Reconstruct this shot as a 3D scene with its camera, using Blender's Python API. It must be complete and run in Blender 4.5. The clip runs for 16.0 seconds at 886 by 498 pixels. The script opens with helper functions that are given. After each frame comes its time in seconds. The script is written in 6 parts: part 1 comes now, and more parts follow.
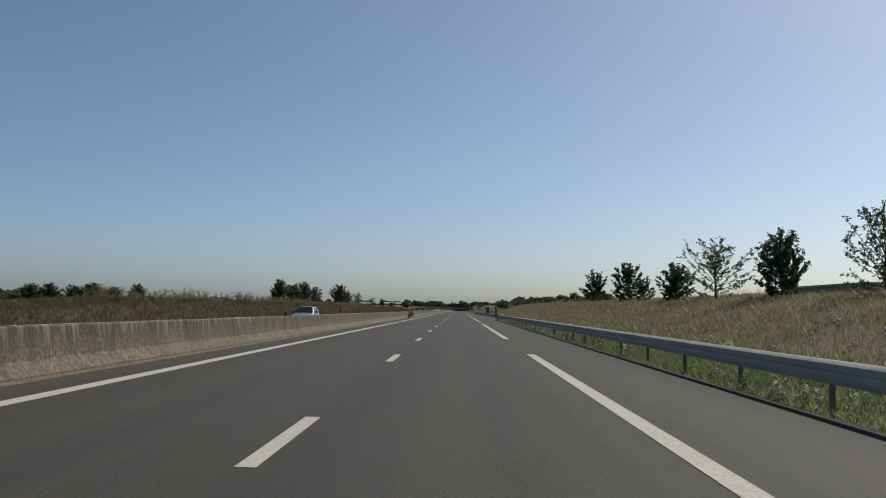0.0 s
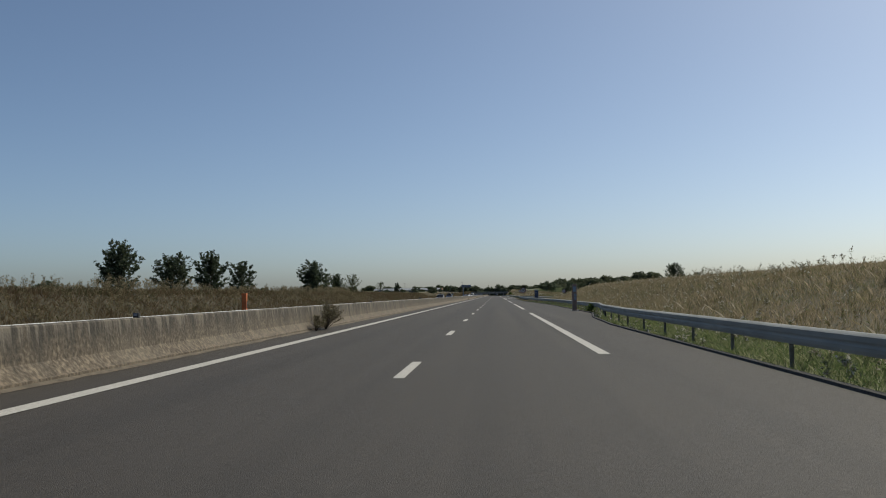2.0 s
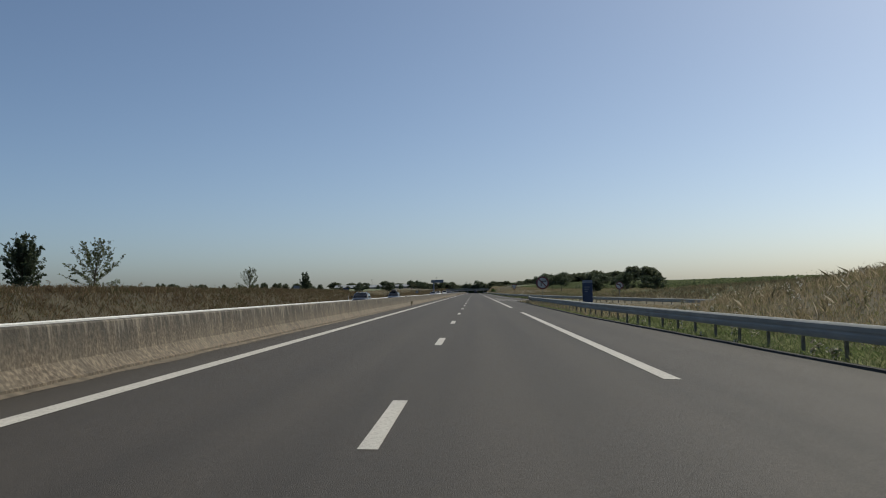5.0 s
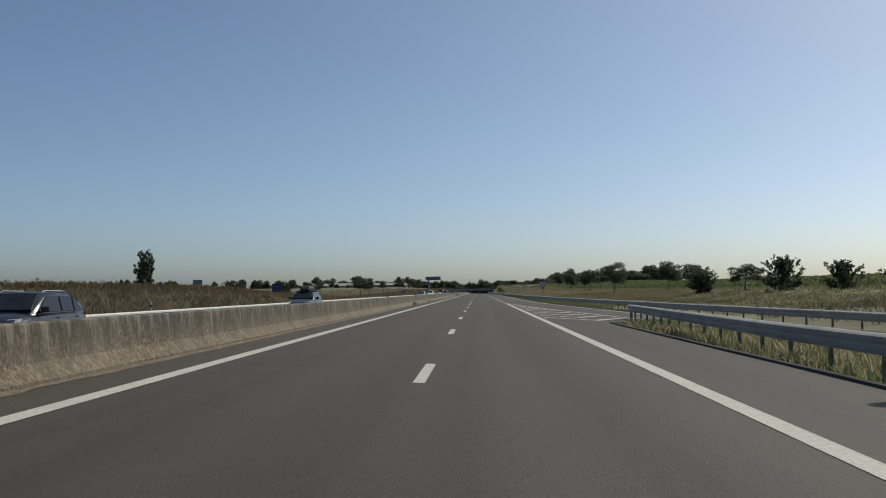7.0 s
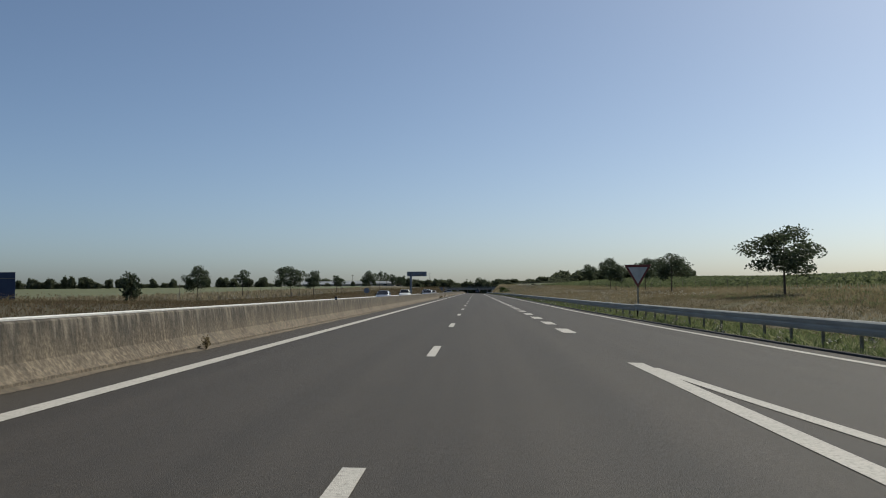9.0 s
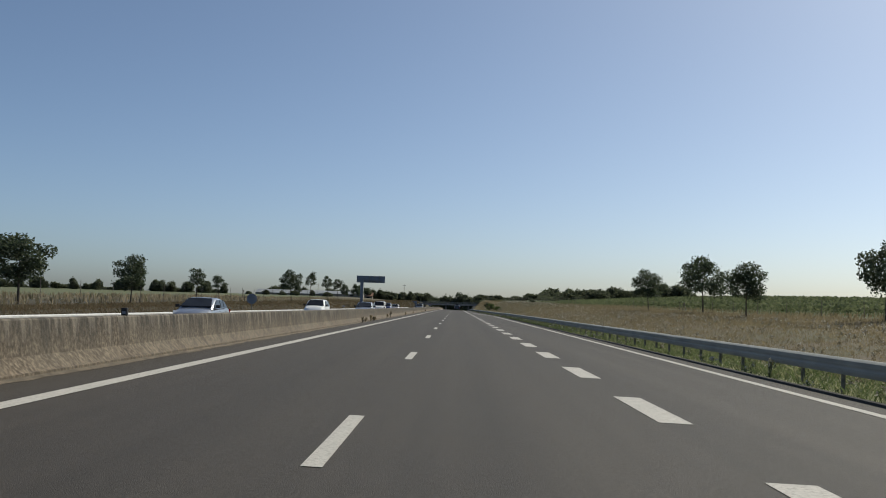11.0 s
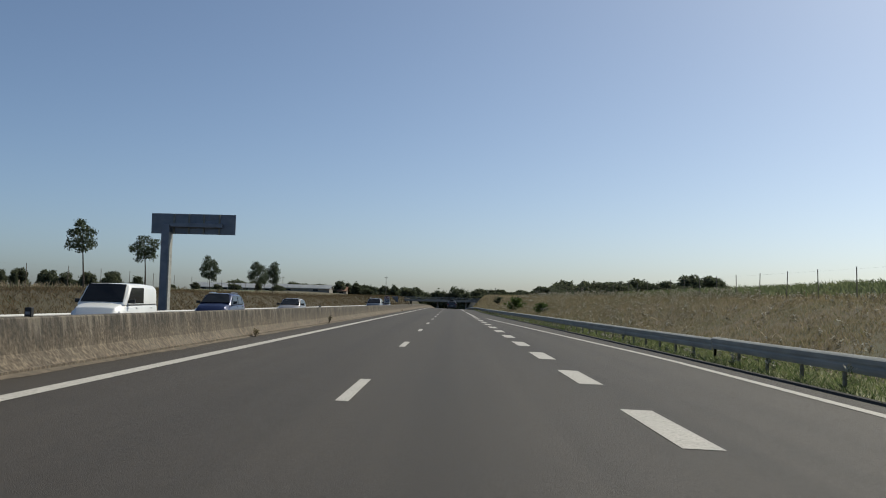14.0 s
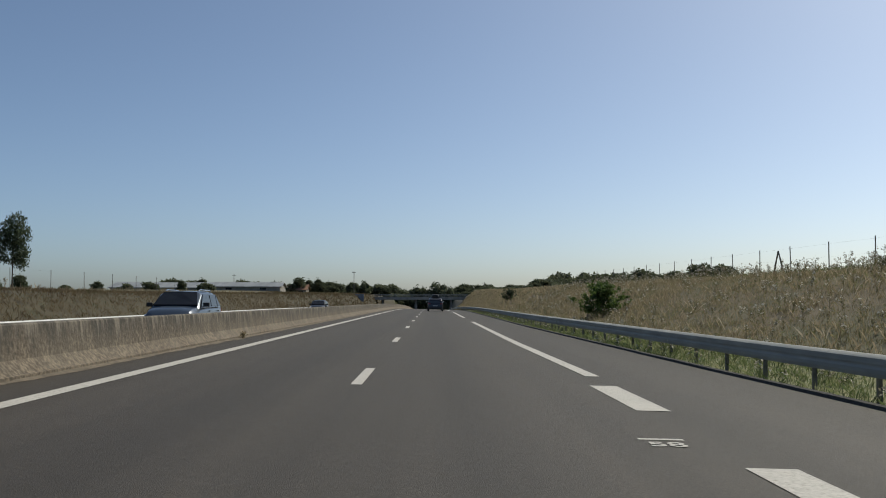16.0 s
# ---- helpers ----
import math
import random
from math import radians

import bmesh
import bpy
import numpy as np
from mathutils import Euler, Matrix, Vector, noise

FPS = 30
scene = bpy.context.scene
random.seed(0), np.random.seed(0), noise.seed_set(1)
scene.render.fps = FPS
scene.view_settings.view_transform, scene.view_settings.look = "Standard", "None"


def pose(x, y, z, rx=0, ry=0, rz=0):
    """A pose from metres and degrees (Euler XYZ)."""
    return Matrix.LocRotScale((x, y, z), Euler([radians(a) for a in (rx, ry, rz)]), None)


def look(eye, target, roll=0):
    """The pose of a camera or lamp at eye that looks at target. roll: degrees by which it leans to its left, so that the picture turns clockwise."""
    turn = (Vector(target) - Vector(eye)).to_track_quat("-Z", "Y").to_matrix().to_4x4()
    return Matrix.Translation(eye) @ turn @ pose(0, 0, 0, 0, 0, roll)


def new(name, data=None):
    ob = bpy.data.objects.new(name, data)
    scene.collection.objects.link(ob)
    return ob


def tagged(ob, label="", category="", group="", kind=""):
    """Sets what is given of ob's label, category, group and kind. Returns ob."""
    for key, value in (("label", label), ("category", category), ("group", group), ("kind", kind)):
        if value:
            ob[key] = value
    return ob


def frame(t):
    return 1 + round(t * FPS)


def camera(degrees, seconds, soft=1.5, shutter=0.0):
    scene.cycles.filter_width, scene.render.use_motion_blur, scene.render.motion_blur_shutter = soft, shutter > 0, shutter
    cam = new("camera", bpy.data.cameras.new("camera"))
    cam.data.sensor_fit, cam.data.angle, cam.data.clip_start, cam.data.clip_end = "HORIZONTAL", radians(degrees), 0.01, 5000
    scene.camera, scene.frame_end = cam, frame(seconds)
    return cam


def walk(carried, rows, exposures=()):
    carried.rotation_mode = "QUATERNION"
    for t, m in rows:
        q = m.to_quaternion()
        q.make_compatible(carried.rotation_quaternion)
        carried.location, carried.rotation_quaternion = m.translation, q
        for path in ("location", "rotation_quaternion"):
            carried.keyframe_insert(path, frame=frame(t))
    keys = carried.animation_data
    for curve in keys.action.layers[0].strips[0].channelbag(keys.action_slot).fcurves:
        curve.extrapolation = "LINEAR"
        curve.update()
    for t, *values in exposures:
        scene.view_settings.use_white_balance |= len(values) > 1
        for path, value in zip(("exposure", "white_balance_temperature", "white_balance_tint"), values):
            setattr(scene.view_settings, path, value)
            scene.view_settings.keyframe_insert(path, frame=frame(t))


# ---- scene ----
# camera: seconds, x, y, z, yaw, pitch, roll
PATH = [
    (0.0, 1.530, 0.00, 1.154, 1.06, 3.88, -0.67),
    (0.5, 1.523, 17.99, 1.177, 2.72, 3.62, -0.04),
    (1.0, 1.546, 35.98, 1.162, 3.40, 3.47, 0.27),
    (1.5, 1.492, 54.11, 1.178, 3.52, 3.12, 0.18),
    (2.0, 1.381, 72.03, 1.157, 3.41, 2.95, 0.87),
    (2.5, 1.154, 90.60, 1.141, 2.73, 2.91, 1.45),
    (3.0, 1.013, 108.45, 1.184, 2.06, 2.80, 1.36),
    (3.5, 0.884, 126.83, 1.171, 1.87, 2.79, 1.50),
    (4.0, 0.848, 145.14, 1.184, 1.86, 2.78, 1.33),
    (4.8, 0.830, 174.40, 1.180, 1.98, 2.76, 1.06),
    (5.6, 0.820, 203.75, 1.178, 2.12, 2.75, 0.77),
    (6.5, 0.814, 236.82, 1.166, 2.25, 2.73, 0.47),
    (7.0, 0.778, 254.96, 1.178, 2.27, 2.73, 0.51),
    (7.5, 0.799, 273.55, 1.184, 2.32, 2.71, 0.58),
    (8.0, 0.768, 291.77, 1.198, 2.30, 2.67, 0.67),
    (8.5, 0.785, 310.07, 1.178, 2.29, 2.52, 0.71),
    (9.3, 0.840, 339.60, 1.179, 1.90, 2.85, 0.05),
    (10.2, 0.920, 373.10, 1.180, 1.25, 3.25, -0.90),
    (11.0, 1.001, 403.00, 1.184, 0.81, 3.67, -1.80),
    (11.5, 1.079, 421.68, 1.185, 0.80, 3.68, -1.10),
    (12.0, 1.118, 440.40, 1.174, 0.66, 3.37, -1.61),
    (12.5, 1.143, 459.18, 1.142, 0.50, 3.16, -1.43),
    (13.0, 1.210, 478.08, 1.173, 0.50, 3.25, -1.23),
    (13.5, 1.214, 497.00, 1.180, 0.42, 3.46, -1.43),
    (14.0, 1.254, 515.90, 1.185, 0.48, 3.47, -1.40),
    (14.5, 1.235, 534.88, 1.165, 0.39, 3.49, -1.07),
    (15.0, 1.162, 553.71, 1.166, 0.21, 3.31, -1.03),
    (15.5, 1.135, 572.95, 1.161, 0.25, 3.32, -0.93),
    (16.0, 1.040, 591.98, 1.163, -0.77, 3.36, -0.10),
]
cam = camera(53.0, 16.0, 1.0)
walk(cam, [(t, pose(x, y, z, 90 + p, r, a)) for t, x, y, z, a, p, r in PATH], [(0.0, 0.05, 6500, 6), (8.5, 0.08, 6500, 6), (11.0, 0.15, 6500, 6), (16.0, 0.15, 6500, 6)])

# daylight: sun from ahead and to the right, clear summer sky
SUN_DIR = Vector((math.sin(radians(50)), math.cos(radians(50)), 0)).normalized() * math.cos(radians(46)) + Vector((0, 0, math.sin(radians(46))))
world = bpy.data.worlds.new("world")
scene.world = world
world.use_nodes = True
wn = world.node_tree
sky = wn.nodes.new("ShaderNodeTexSky")
sky.sky_type = "NISHITA"
sky.sun_disc = False
sky.sun_elevation = radians(46)
sky.sun_rotation = math.atan2(SUN_DIR.x, SUN_DIR.y)
sky.altitude = 100
sky.air_density = 0.60
sky.dust_density = 1.8
sky.ozone_density = 1.2
tint = wn.nodes.new("ShaderNodeMix")
tint.data_type, tint.blend_type = "RGBA", "MULTIPLY"
tint.inputs[0].default_value = 1.0
tint.inputs[7].default_value = (0.94, 1.0, 1.02, 1.0)
wn.links.new(sky.outputs[0], tint.inputs[6])
wn.links.new(tint.outputs[2], wn.nodes["Background"].inputs[0])
wn.nodes["Background"].inputs[1].default_value = 0.100
sun = new("sun", bpy.data.lights.new("sun", "SUN"))
sun.data.energy, sun.data.angle, sun.data.color = 3.4, radians(0.6), (1.0, 0.93, 0.80)
sun.matrix_world = look(SUN_DIR * 50, (0, 0, 0))


# ---- materials ----
def mat(name, colors, scale=4.0, detail=6.0, rough=0.85, metal=0.0, bump=0.0, bump_scale=60.0, stretch=(1, 1, 1), big=0.0, big_scale=0.2, big_color=(0.1, 0.1, 0.1), spec=0.4, island=0.0, objrand=0.0, translucent=0.0, lo=0.3, hi=0.7):
    """Two colours mixed by a noise, a large-scale second stain, grain by bump."""
    m = bpy.data.materials.new(name)
    m.use_nodes = True
    nt = m.node_tree
    n, l = nt.nodes, nt.links
    bs = n["Principled BSDF"]
    co = n.new("ShaderNodeTexCoord")
    mp = n.new("ShaderNodeMapping")
    mp.inputs["Scale"].default_value = stretch
    l.new(co.outputs["Object"], mp.inputs[0])
    nz = n.new("ShaderNodeTexNoise")
    nz.inputs["Scale"].default_value, nz.inputs["Detail"].default_value = scale, detail
    l.new(mp.outputs[0], nz.inputs["Vector"])
    rp = n.new("ShaderNodeValToRGB")
    rp.color_ramp.elements[0].position, rp.color_ramp.elements[1].position = lo, hi
    rp.color_ramp.elements[0].color = (*colors[0], 1)
    rp.color_ramp.elements[1].color = (*colors[-1], 1)
    for i, c in enumerate(colors[1:-1]):
        e = rp.color_ramp.elements.new(lo + (hi - lo) * (i + 1) / (len(colors) - 1))
        e.color = (*c, 1)
    fac = nz.outputs["Fac"]
    if island or objrand:
        src = n.new("ShaderNodeNewGeometry").outputs["Random Per Island"] if island else n.new("ShaderNodeObjectInfo").outputs["Random"]
        mx = n.new("ShaderNodeMix")
        mx.inputs[0].default_value = island or objrand
        l.new(fac, mx.inputs[2])
        l.new(src, mx.inputs[3])
        fac = mx.outputs[0]
    l.new(fac, rp.inputs[0])
    out = rp.outputs[0]
    if big:
        n2 = n.new("ShaderNodeTexNoise")
        n2.inputs["Scale"].default_value, n2.inputs["Detail"].default_value = big_scale, 4
        l.new(co.outputs["Object"], n2.inputs["Vector"])
        r2 = n.new("ShaderNodeMapRange")
        r2.inputs[1].default_value, r2.inputs[2].default_value, r2.inputs[4].default_value = 0.42, 0.65, big
        l.new(n2.outputs["Fac"], r2.inputs[0])
        m2 = n.new("ShaderNodeMix")
        m2.data_type = "RGBA"
        l.new(r2.outputs[0], m2.inputs[0])
        l.new(out, m2.inputs[6])
        m2.inputs[7].default_value = (*big_color, 1)
        out = m2.outputs[2]
    l.new(out, bs.inputs["Base Color"])
    bs.inputs["Roughness"].default_value, bs.inputs["Metallic"].default_value = rough, metal
    bs.inputs["Specular IOR Level"].default_value = spec
    if bump:
        nb = n.new("ShaderNodeTexNoise")
        nb.inputs["Scale"].default_value, nb.inputs["Detail"].default_value = bump_scale, 5
        l.new(mp.outputs[0], nb.inputs["Vector"])
        b = n.new("ShaderNodeBump")
        b.inputs["Strength"].default_value, b.inputs["Distance"].default_value = bump, 0.02
        l.new(nb.outputs["Fac"], b.inputs["Height"])
        l.new(b.outputs[0], bs.inputs["Normal"])
    if translucent:
        tr = n.new("ShaderNodeBsdfTranslucent")
        l.new(out, tr.inputs[0])
        ms = n.new("ShaderNodeMixShader")
        ms.inputs[0].default_value = translucent
        l.new(bs.outputs[0], ms.inputs[1])
        l.new(tr.outputs[0], ms.inputs[2])
        l.new(ms.outputs[0], n["Material Output"].inputs[0])
    return m


def asphalt_mat():
    """Worn asphalt: pale and dark chippings, long wheel tracks, faint blotches and oil drips."""
    m = mat("asphalt", [(0.024, 0.0198, 0.0152), (0.043, 0.0358, 0.0276), (0.081, 0.0685, 0.053)], scale=60, detail=10, rough=0.74, bump=0.5, bump_scale=110, big=0.45, big_scale=0.45, big_color=(0.038, 0.0322, 0.0255), spec=0.36, lo=0.22, hi=0.82)
    n, l = m.node_tree.nodes, m.node_tree.links
    bs = n["Principled BSDF"]
    base = bs.inputs["Base Color"].links[0].from_socket
    co = n.new("ShaderNodeTexCoord")
    mp = n.new("ShaderNodeMapping")
    mp.inputs["Scale"].default_value = (1.15, 0.012, 1.0)
    l.new(co.outputs["Object"], mp.inputs[0])
    nz = n.new("ShaderNodeTexNoise")
    nz.inputs["Scale"].default_value, nz.inputs["Detail"].default_value = 1.0, 5
    l.new(mp.outputs[0], nz.inputs["Vector"])
    mr = n.new("ShaderNodeMapRange")
    mr.inputs[1].default_value, mr.inputs[2].default_value, mr.inputs[3].default_value, mr.inputs[4].default_value = 0.35, 0.65, 0.80, 1.18
    l.new(nz.outputs["Fac"], mr.inputs[0])
    vo = n.new("ShaderNodeTexVoronoi")
    vo.inputs["Scale"].default_value = 60
    l.new(co.outputs["Object"], vo.inputs["Vector"])
    sp = n.new("ShaderNodeMapRange")
    sp.inputs[1].default_value, sp.inputs[2].default_value, sp.inputs[3].default_value, sp.inputs[4].default_value = 0.90, 1.0, 1.0, 1.55
    sepc = n.new("ShaderNodeSeparateColor")
    l.new(vo.outputs["Color"], sepc.inputs[0])
    l.new(sepc.outputs[0], sp.inputs[0])
    mu = n.new("ShaderNodeMath")
    mu.operation = "MULTIPLY"
    l.new(mr.outputs[0], mu.inputs[0])
    l.new(sp.outputs[0], mu.inputs[1])
    mx = n.new("ShaderNodeMix")
    mx.data_type, mx.blend_type = "RGBA", "MULTIPLY"
    mx.inputs[0].default_value = 1.0
    l.new(base, mx.inputs[6])
    l.new(mu.outputs[0], mx.inputs[7])
    l.new(mx.outputs[2], bs.inputs["Base Color"])
    return m


ASPHALT = asphalt_mat()
ASPHALT_OPP = mat("asphalt_opposite", [(0.07, 0.066, 0.06), (0.10, 0.095, 0.085)], scale=40, rough=0.85, spec=0.3)
PAINT = mat("road_paint", [(0.22, 0.205, 0.175), (0.39, 0.37, 0.33), (0.48, 0.455, 0.41)], scale=30, detail=12, rough=0.75, bump=0.3, bump_scale=120, big=0.3, big_scale=1.2, big_color=(0.34, 0.33, 0.30), lo=0.22, hi=0.6)
STEEL = mat("galvanised_steel", [(0.26, 0.265, 0.245), (0.38, 0.38, 0.35)], scale=3, stretch=(1, 0.3, 2), rough=0.75, metal=0.0, spec=0.25, big=0.4, big_scale=0.5, big_color=(0.26, 0.26, 0.235), bump=0.1, bump_scale=30)
# lighter copy of the steel: sunlight on the far rails put into the colour
STEEL_SUNLIT = mat("sunlit_galvanised_steel", [(0.50, 0.50, 0.48), (0.64, 0.64, 0.61)], scale=3, rough=0.6, spec=0.4, big=0.3, big_scale=0.4, big_color=(0.42, 0.41, 0.38))
STEEL_POST = mat("dusty_steel_post", [(0.13, 0.13, 0.11), (0.23, 0.225, 0.19)], scale=6, rough=0.85, spec=0.2)
STEEL_DARK = mat("weathered_steel", [(0.15, 0.145, 0.125), (0.28, 0.27, 0.235)], scale=6, rough=0.8, metal=0.0, spec=0.2)
KERB = mat("bitumen_kerb", [(0.03, 0.028, 0.025), (0.07, 0.065, 0.055)], scale=20, rough=0.9, bump=0.4, bump_scale=50)
EARTH = mat("earth_dust", [(0.075, 0.062, 0.045), (0.155, 0.125, 0.09)], scale=5, detail=8, rough=0.95, bump=0.4, bump_scale=40)
GROUND_DRY = mat("dry_grass_ground", [(0.055, 0.047, 0.026), (0.14, 0.11, 0.066), (0.075, 0.07, 0.037)], scale=8.0, detail=10, rough=0.95, bump=0.5, bump_scale=12, big=0.7, big_scale=0.25, big_color=(0.075, 0.078, 0.036))
# brown earth, darkened further for the shade among the left bank's weeds
GROUND_BROWN = mat("brown_bank_ground", [(0.032, 0.027, 0.014), (0.062, 0.05, 0.027), (0.042, 0.042, 0.02)], scale=1.3, detail=10, rough=0.95, bump=0.5, bump_scale=12, big=0.5, big_scale=0.3, big_color=(0.05, 0.042, 0.022))
GROUND_GREEN = mat("green_verge_ground", [(0.085, 0.098, 0.042), (0.145, 0.155, 0.068), (0.22, 0.20, 0.11)], scale=3, detail=10, rough=0.95, bump=0.5, bump_scale=25)
GROUND_FIELD = mat("crop_field_ground", [(0.075, 0.088, 0.036), (0.12, 0.13, 0.058)], scale=0.5, detail=8, rough=0.95, big=0.4, big_scale=0.02, big_color=(0.08, 0.078, 0.04))
# straw and olive tones, raised a little for glare over the right bank
GRASS_DRY = mat("dry_grass", [(0.10, 0.098, 0.054), (0.20, 0.162, 0.102), (0.34, 0.28, 0.19), (0.12, 0.118, 0.064), (0.26, 0.20, 0.13)], scale=0.25, rough=0.8, island=0.42, translucent=0.6, lo=0.1, hi=0.9)
GRASS_DARK = mat("brown_weeds", [(0.08, 0.07, 0.038), (0.145, 0.12, 0.07), (0.21, 0.175, 0.11), (0.09, 0.10, 0.045)], scale=0.4, rough=0.85, island=0.75, translucent=0.3, lo=0.1, hi=0.9)
GRASS_GREEN = mat("green_verge_grass", [(0.08, 0.112, 0.043), (0.135, 0.168, 0.068), (0.29, 0.285, 0.165)], scale=0.5, rough=0.8, island=0.7, translucent=0.5, lo=0.1, hi=0.9)
WEED_BROWN = mat("brown_bank_weeds", [(0.05, 0.046, 0.024), (0.12, 0.08, 0.046), (0.17, 0.125, 0.07), (0.078, 0.082, 0.036), (0.145, 0.095, 0.056)], scale=0.16, rough=0.9, island=0.4, translucent=0.4, lo=0.12, hi=0.88)
THISTLE = mat("brown_thistles", [(0.085, 0.078, 0.04), (0.17, 0.125, 0.075), (0.11, 0.115, 0.055), (0.26, 0.20, 0.13)], scale=0.2, rough=0.9, island=0.7, translucent=0.4, lo=0.1, hi=0.9)
UMBEL = mat("pale_seed_heads", [(0.30, 0.27, 0.20), (0.60, 0.57, 0.48)], scale=2, rough=0.9, island=0.8, translucent=0.3)
CLUTTER = mat("mixed_dry_weeds", [(0.11, 0.105, 0.05), (0.18, 0.145, 0.08), (0.12, 0.13, 0.058), (0.27, 0.225, 0.14)], scale=0.3, rough=0.85, island=0.4, translucent=0.65, lo=0.12, hi=0.88)
STUBBLE = mat("short_brown_grass", [(0.15, 0.125, 0.068), (0.21, 0.172, 0.098), (0.26, 0.215, 0.132), (0.14, 0.145, 0.068)], scale=0.25, rough=0.85, island=0.3, translucent=0.55, lo=0.1, hi=0.9)
FAR_STUBBLE = mat("warm_brown_grass", [(0.095, 0.078, 0.042), (0.145, 0.108, 0.06), (0.19, 0.145, 0.085), (0.105, 0.10, 0.048)], scale=0.16, rough=0.85, island=0.3, translucent=0.45, lo=0.1, hi=0.9)
STRAW = mat("pale_straw_stalks", [(0.26, 0.215, 0.145), (0.44, 0.385, 0.29)], scale=0.4, rough=0.6, island=0.7, translucent=0.45)
# maize green lightened and greyed to hold the haze over the field
CORN = mat("maize_leaves", [(0.095, 0.118, 0.055), (0.17, 0.19, 0.095)], scale=0.3, rough=0.7, island=0.6, translucent=0.55)
LEAF_BRIGHT = mat("bright_shrub_leaves", [(0.06, 0.10, 0.025), (0.13, 0.19, 0.05)], scale=0.6, rough=0.6, island=0.7, translucent=0.5)
LEAF = mat("tree_leaves", [(0.042, 0.06, 0.034), (0.09, 0.112, 0.06)], scale=0.6, rough=0.6, island=0.7, translucent=0.45)
LEAF_LIGHT = mat("olive_leaves", [(0.06, 0.072, 0.028), (0.12, 0.135, 0.055)], scale=0.6, rough=0.65, island=0.7, translucent=0.4)
# paler than the near leaves: distance haze lifted into the colour
LEAF_FAR = mat("haze_paled_leaves", [(0.075, 0.09, 0.052), (0.13, 0.142, 0.085)], scale=0.05, rough=0.9, island=0.6, translucent=0.45)
BARK = mat("bark", [(0.05, 0.04, 0.03), (0.12, 0.10, 0.075)], scale=12, stretch=(1, 1, 0.3), rough=0.95, bump=0.5, bump_scale=30)
WOOD_POST = mat("weathered_wood", [(0.12, 0.10, 0.08), (0.24, 0.21, 0.17)], scale=9, stretch=(1, 1, 0.2), rough=0.9)
SIGN_BACK = mat("grey_sign_back", [(0.16, 0.18, 0.22), (0.22, 0.24, 0.28)], scale=2, rough=0.5, metal=0.3)
# white and red lowered: the shade on backlit sign faces is in the colour
SIGN_WHITE = mat("shade_greyed_white_face", [(0.36, 0.36, 0.36), (0.46, 0.46, 0.45)], scale=3, rough=0.45)
SIGN_RED = mat("red_sign_face", [(0.12, 0.028, 0.026), (0.17, 0.042, 0.038)], scale=3, rough=0.45)
SIGN_BLACK = mat("black_sign_print", [(0.012, 0.012, 0.012), (0.03, 0.03, 0.03)], scale=3, rough=0.5)
# blue darkened and dulled to carry the panels' backlit shade
SIGN_BLUE = mat("blue_sign_face", [(0.018, 0.032, 0.075), (0.026, 0.045, 0.10)], scale=3, rough=0.45)
# orange enamel browned: the shade on the backlit column is in the colour
SHADED_ORANGE = mat("shaded_orange_enamel", [(0.20, 0.135, 0.105), (0.28, 0.19, 0.15)], scale=4, rough=0.6)
PHONE_PLATE = mat("grey_blue_phone_plate", [(0.20, 0.24, 0.29), (0.28, 0.32, 0.37)], scale=4, rough=0.4)
ORANGE = mat("orange_enamel", [(0.50, 0.12, 0.03), (0.62, 0.18, 0.05)], scale=4, rough=0.5)
CONCRETE_PLAIN = mat("bridge_concrete", [(0.22, 0.21, 0.19), (0.36, 0.34, 0.30)], scale=1.5, detail=8, rough=0.9, bump=0.2, bump_scale=20)
BUILDING_WALL = mat("farm_building_wall", [(0.20, 0.185, 0.16), (0.29, 0.27, 0.24)], scale=0.6, rough=0.9)
BUILDING_ROOF = mat("pale_sheet_roof", [(0.21, 0.22, 0.22), (0.30, 0.31, 0.31)], scale=0.4, stretch=(1, 0.2, 1), rough=0.5, metal=0.1)
ROOF_TILE = mat("brown_tile_roof", [(0.16, 0.09, 0.06), (0.26, 0.15, 0.10)], scale=1.5, rough=0.9)
GLASS_DARK = mat("tinted_car_glass", [(0.012, 0.014, 0.017), (0.02, 0.022, 0.026)], scale=1, rough=0.08, spec=0.25)
TYRE = mat("tyre_rubber", [(0.012, 0.012, 0.012), (0.025, 0.025, 0.025)], scale=10, rough=0.9)
RIM = mat("alloy_rim", [(0.35, 0.35, 0.36), (0.5, 0.5, 0.5)], scale=5, rough=0.35, metal=0.8)
PLASTIC = mat("black_plastic", [(0.015, 0.015, 0.016), (0.03, 0.03, 0.03)], scale=5, rough=0.6)
LAMP_GLASS = mat("headlight_glass", [(0.55, 0.56, 0.58), (0.75, 0.76, 0.78)], scale=8, rough=0.12, metal=0.3)
LAMP_RED = mat("tail_light_red", [(0.25, 0.01, 0.01), (0.35, 0.02, 0.02)], scale=8, rough=0.2)
CHROME = mat("chrome_trim", [(0.6, 0.6, 0.6), (0.7, 0.7, 0.7)], scale=3, rough=0.15, metal=1.0)


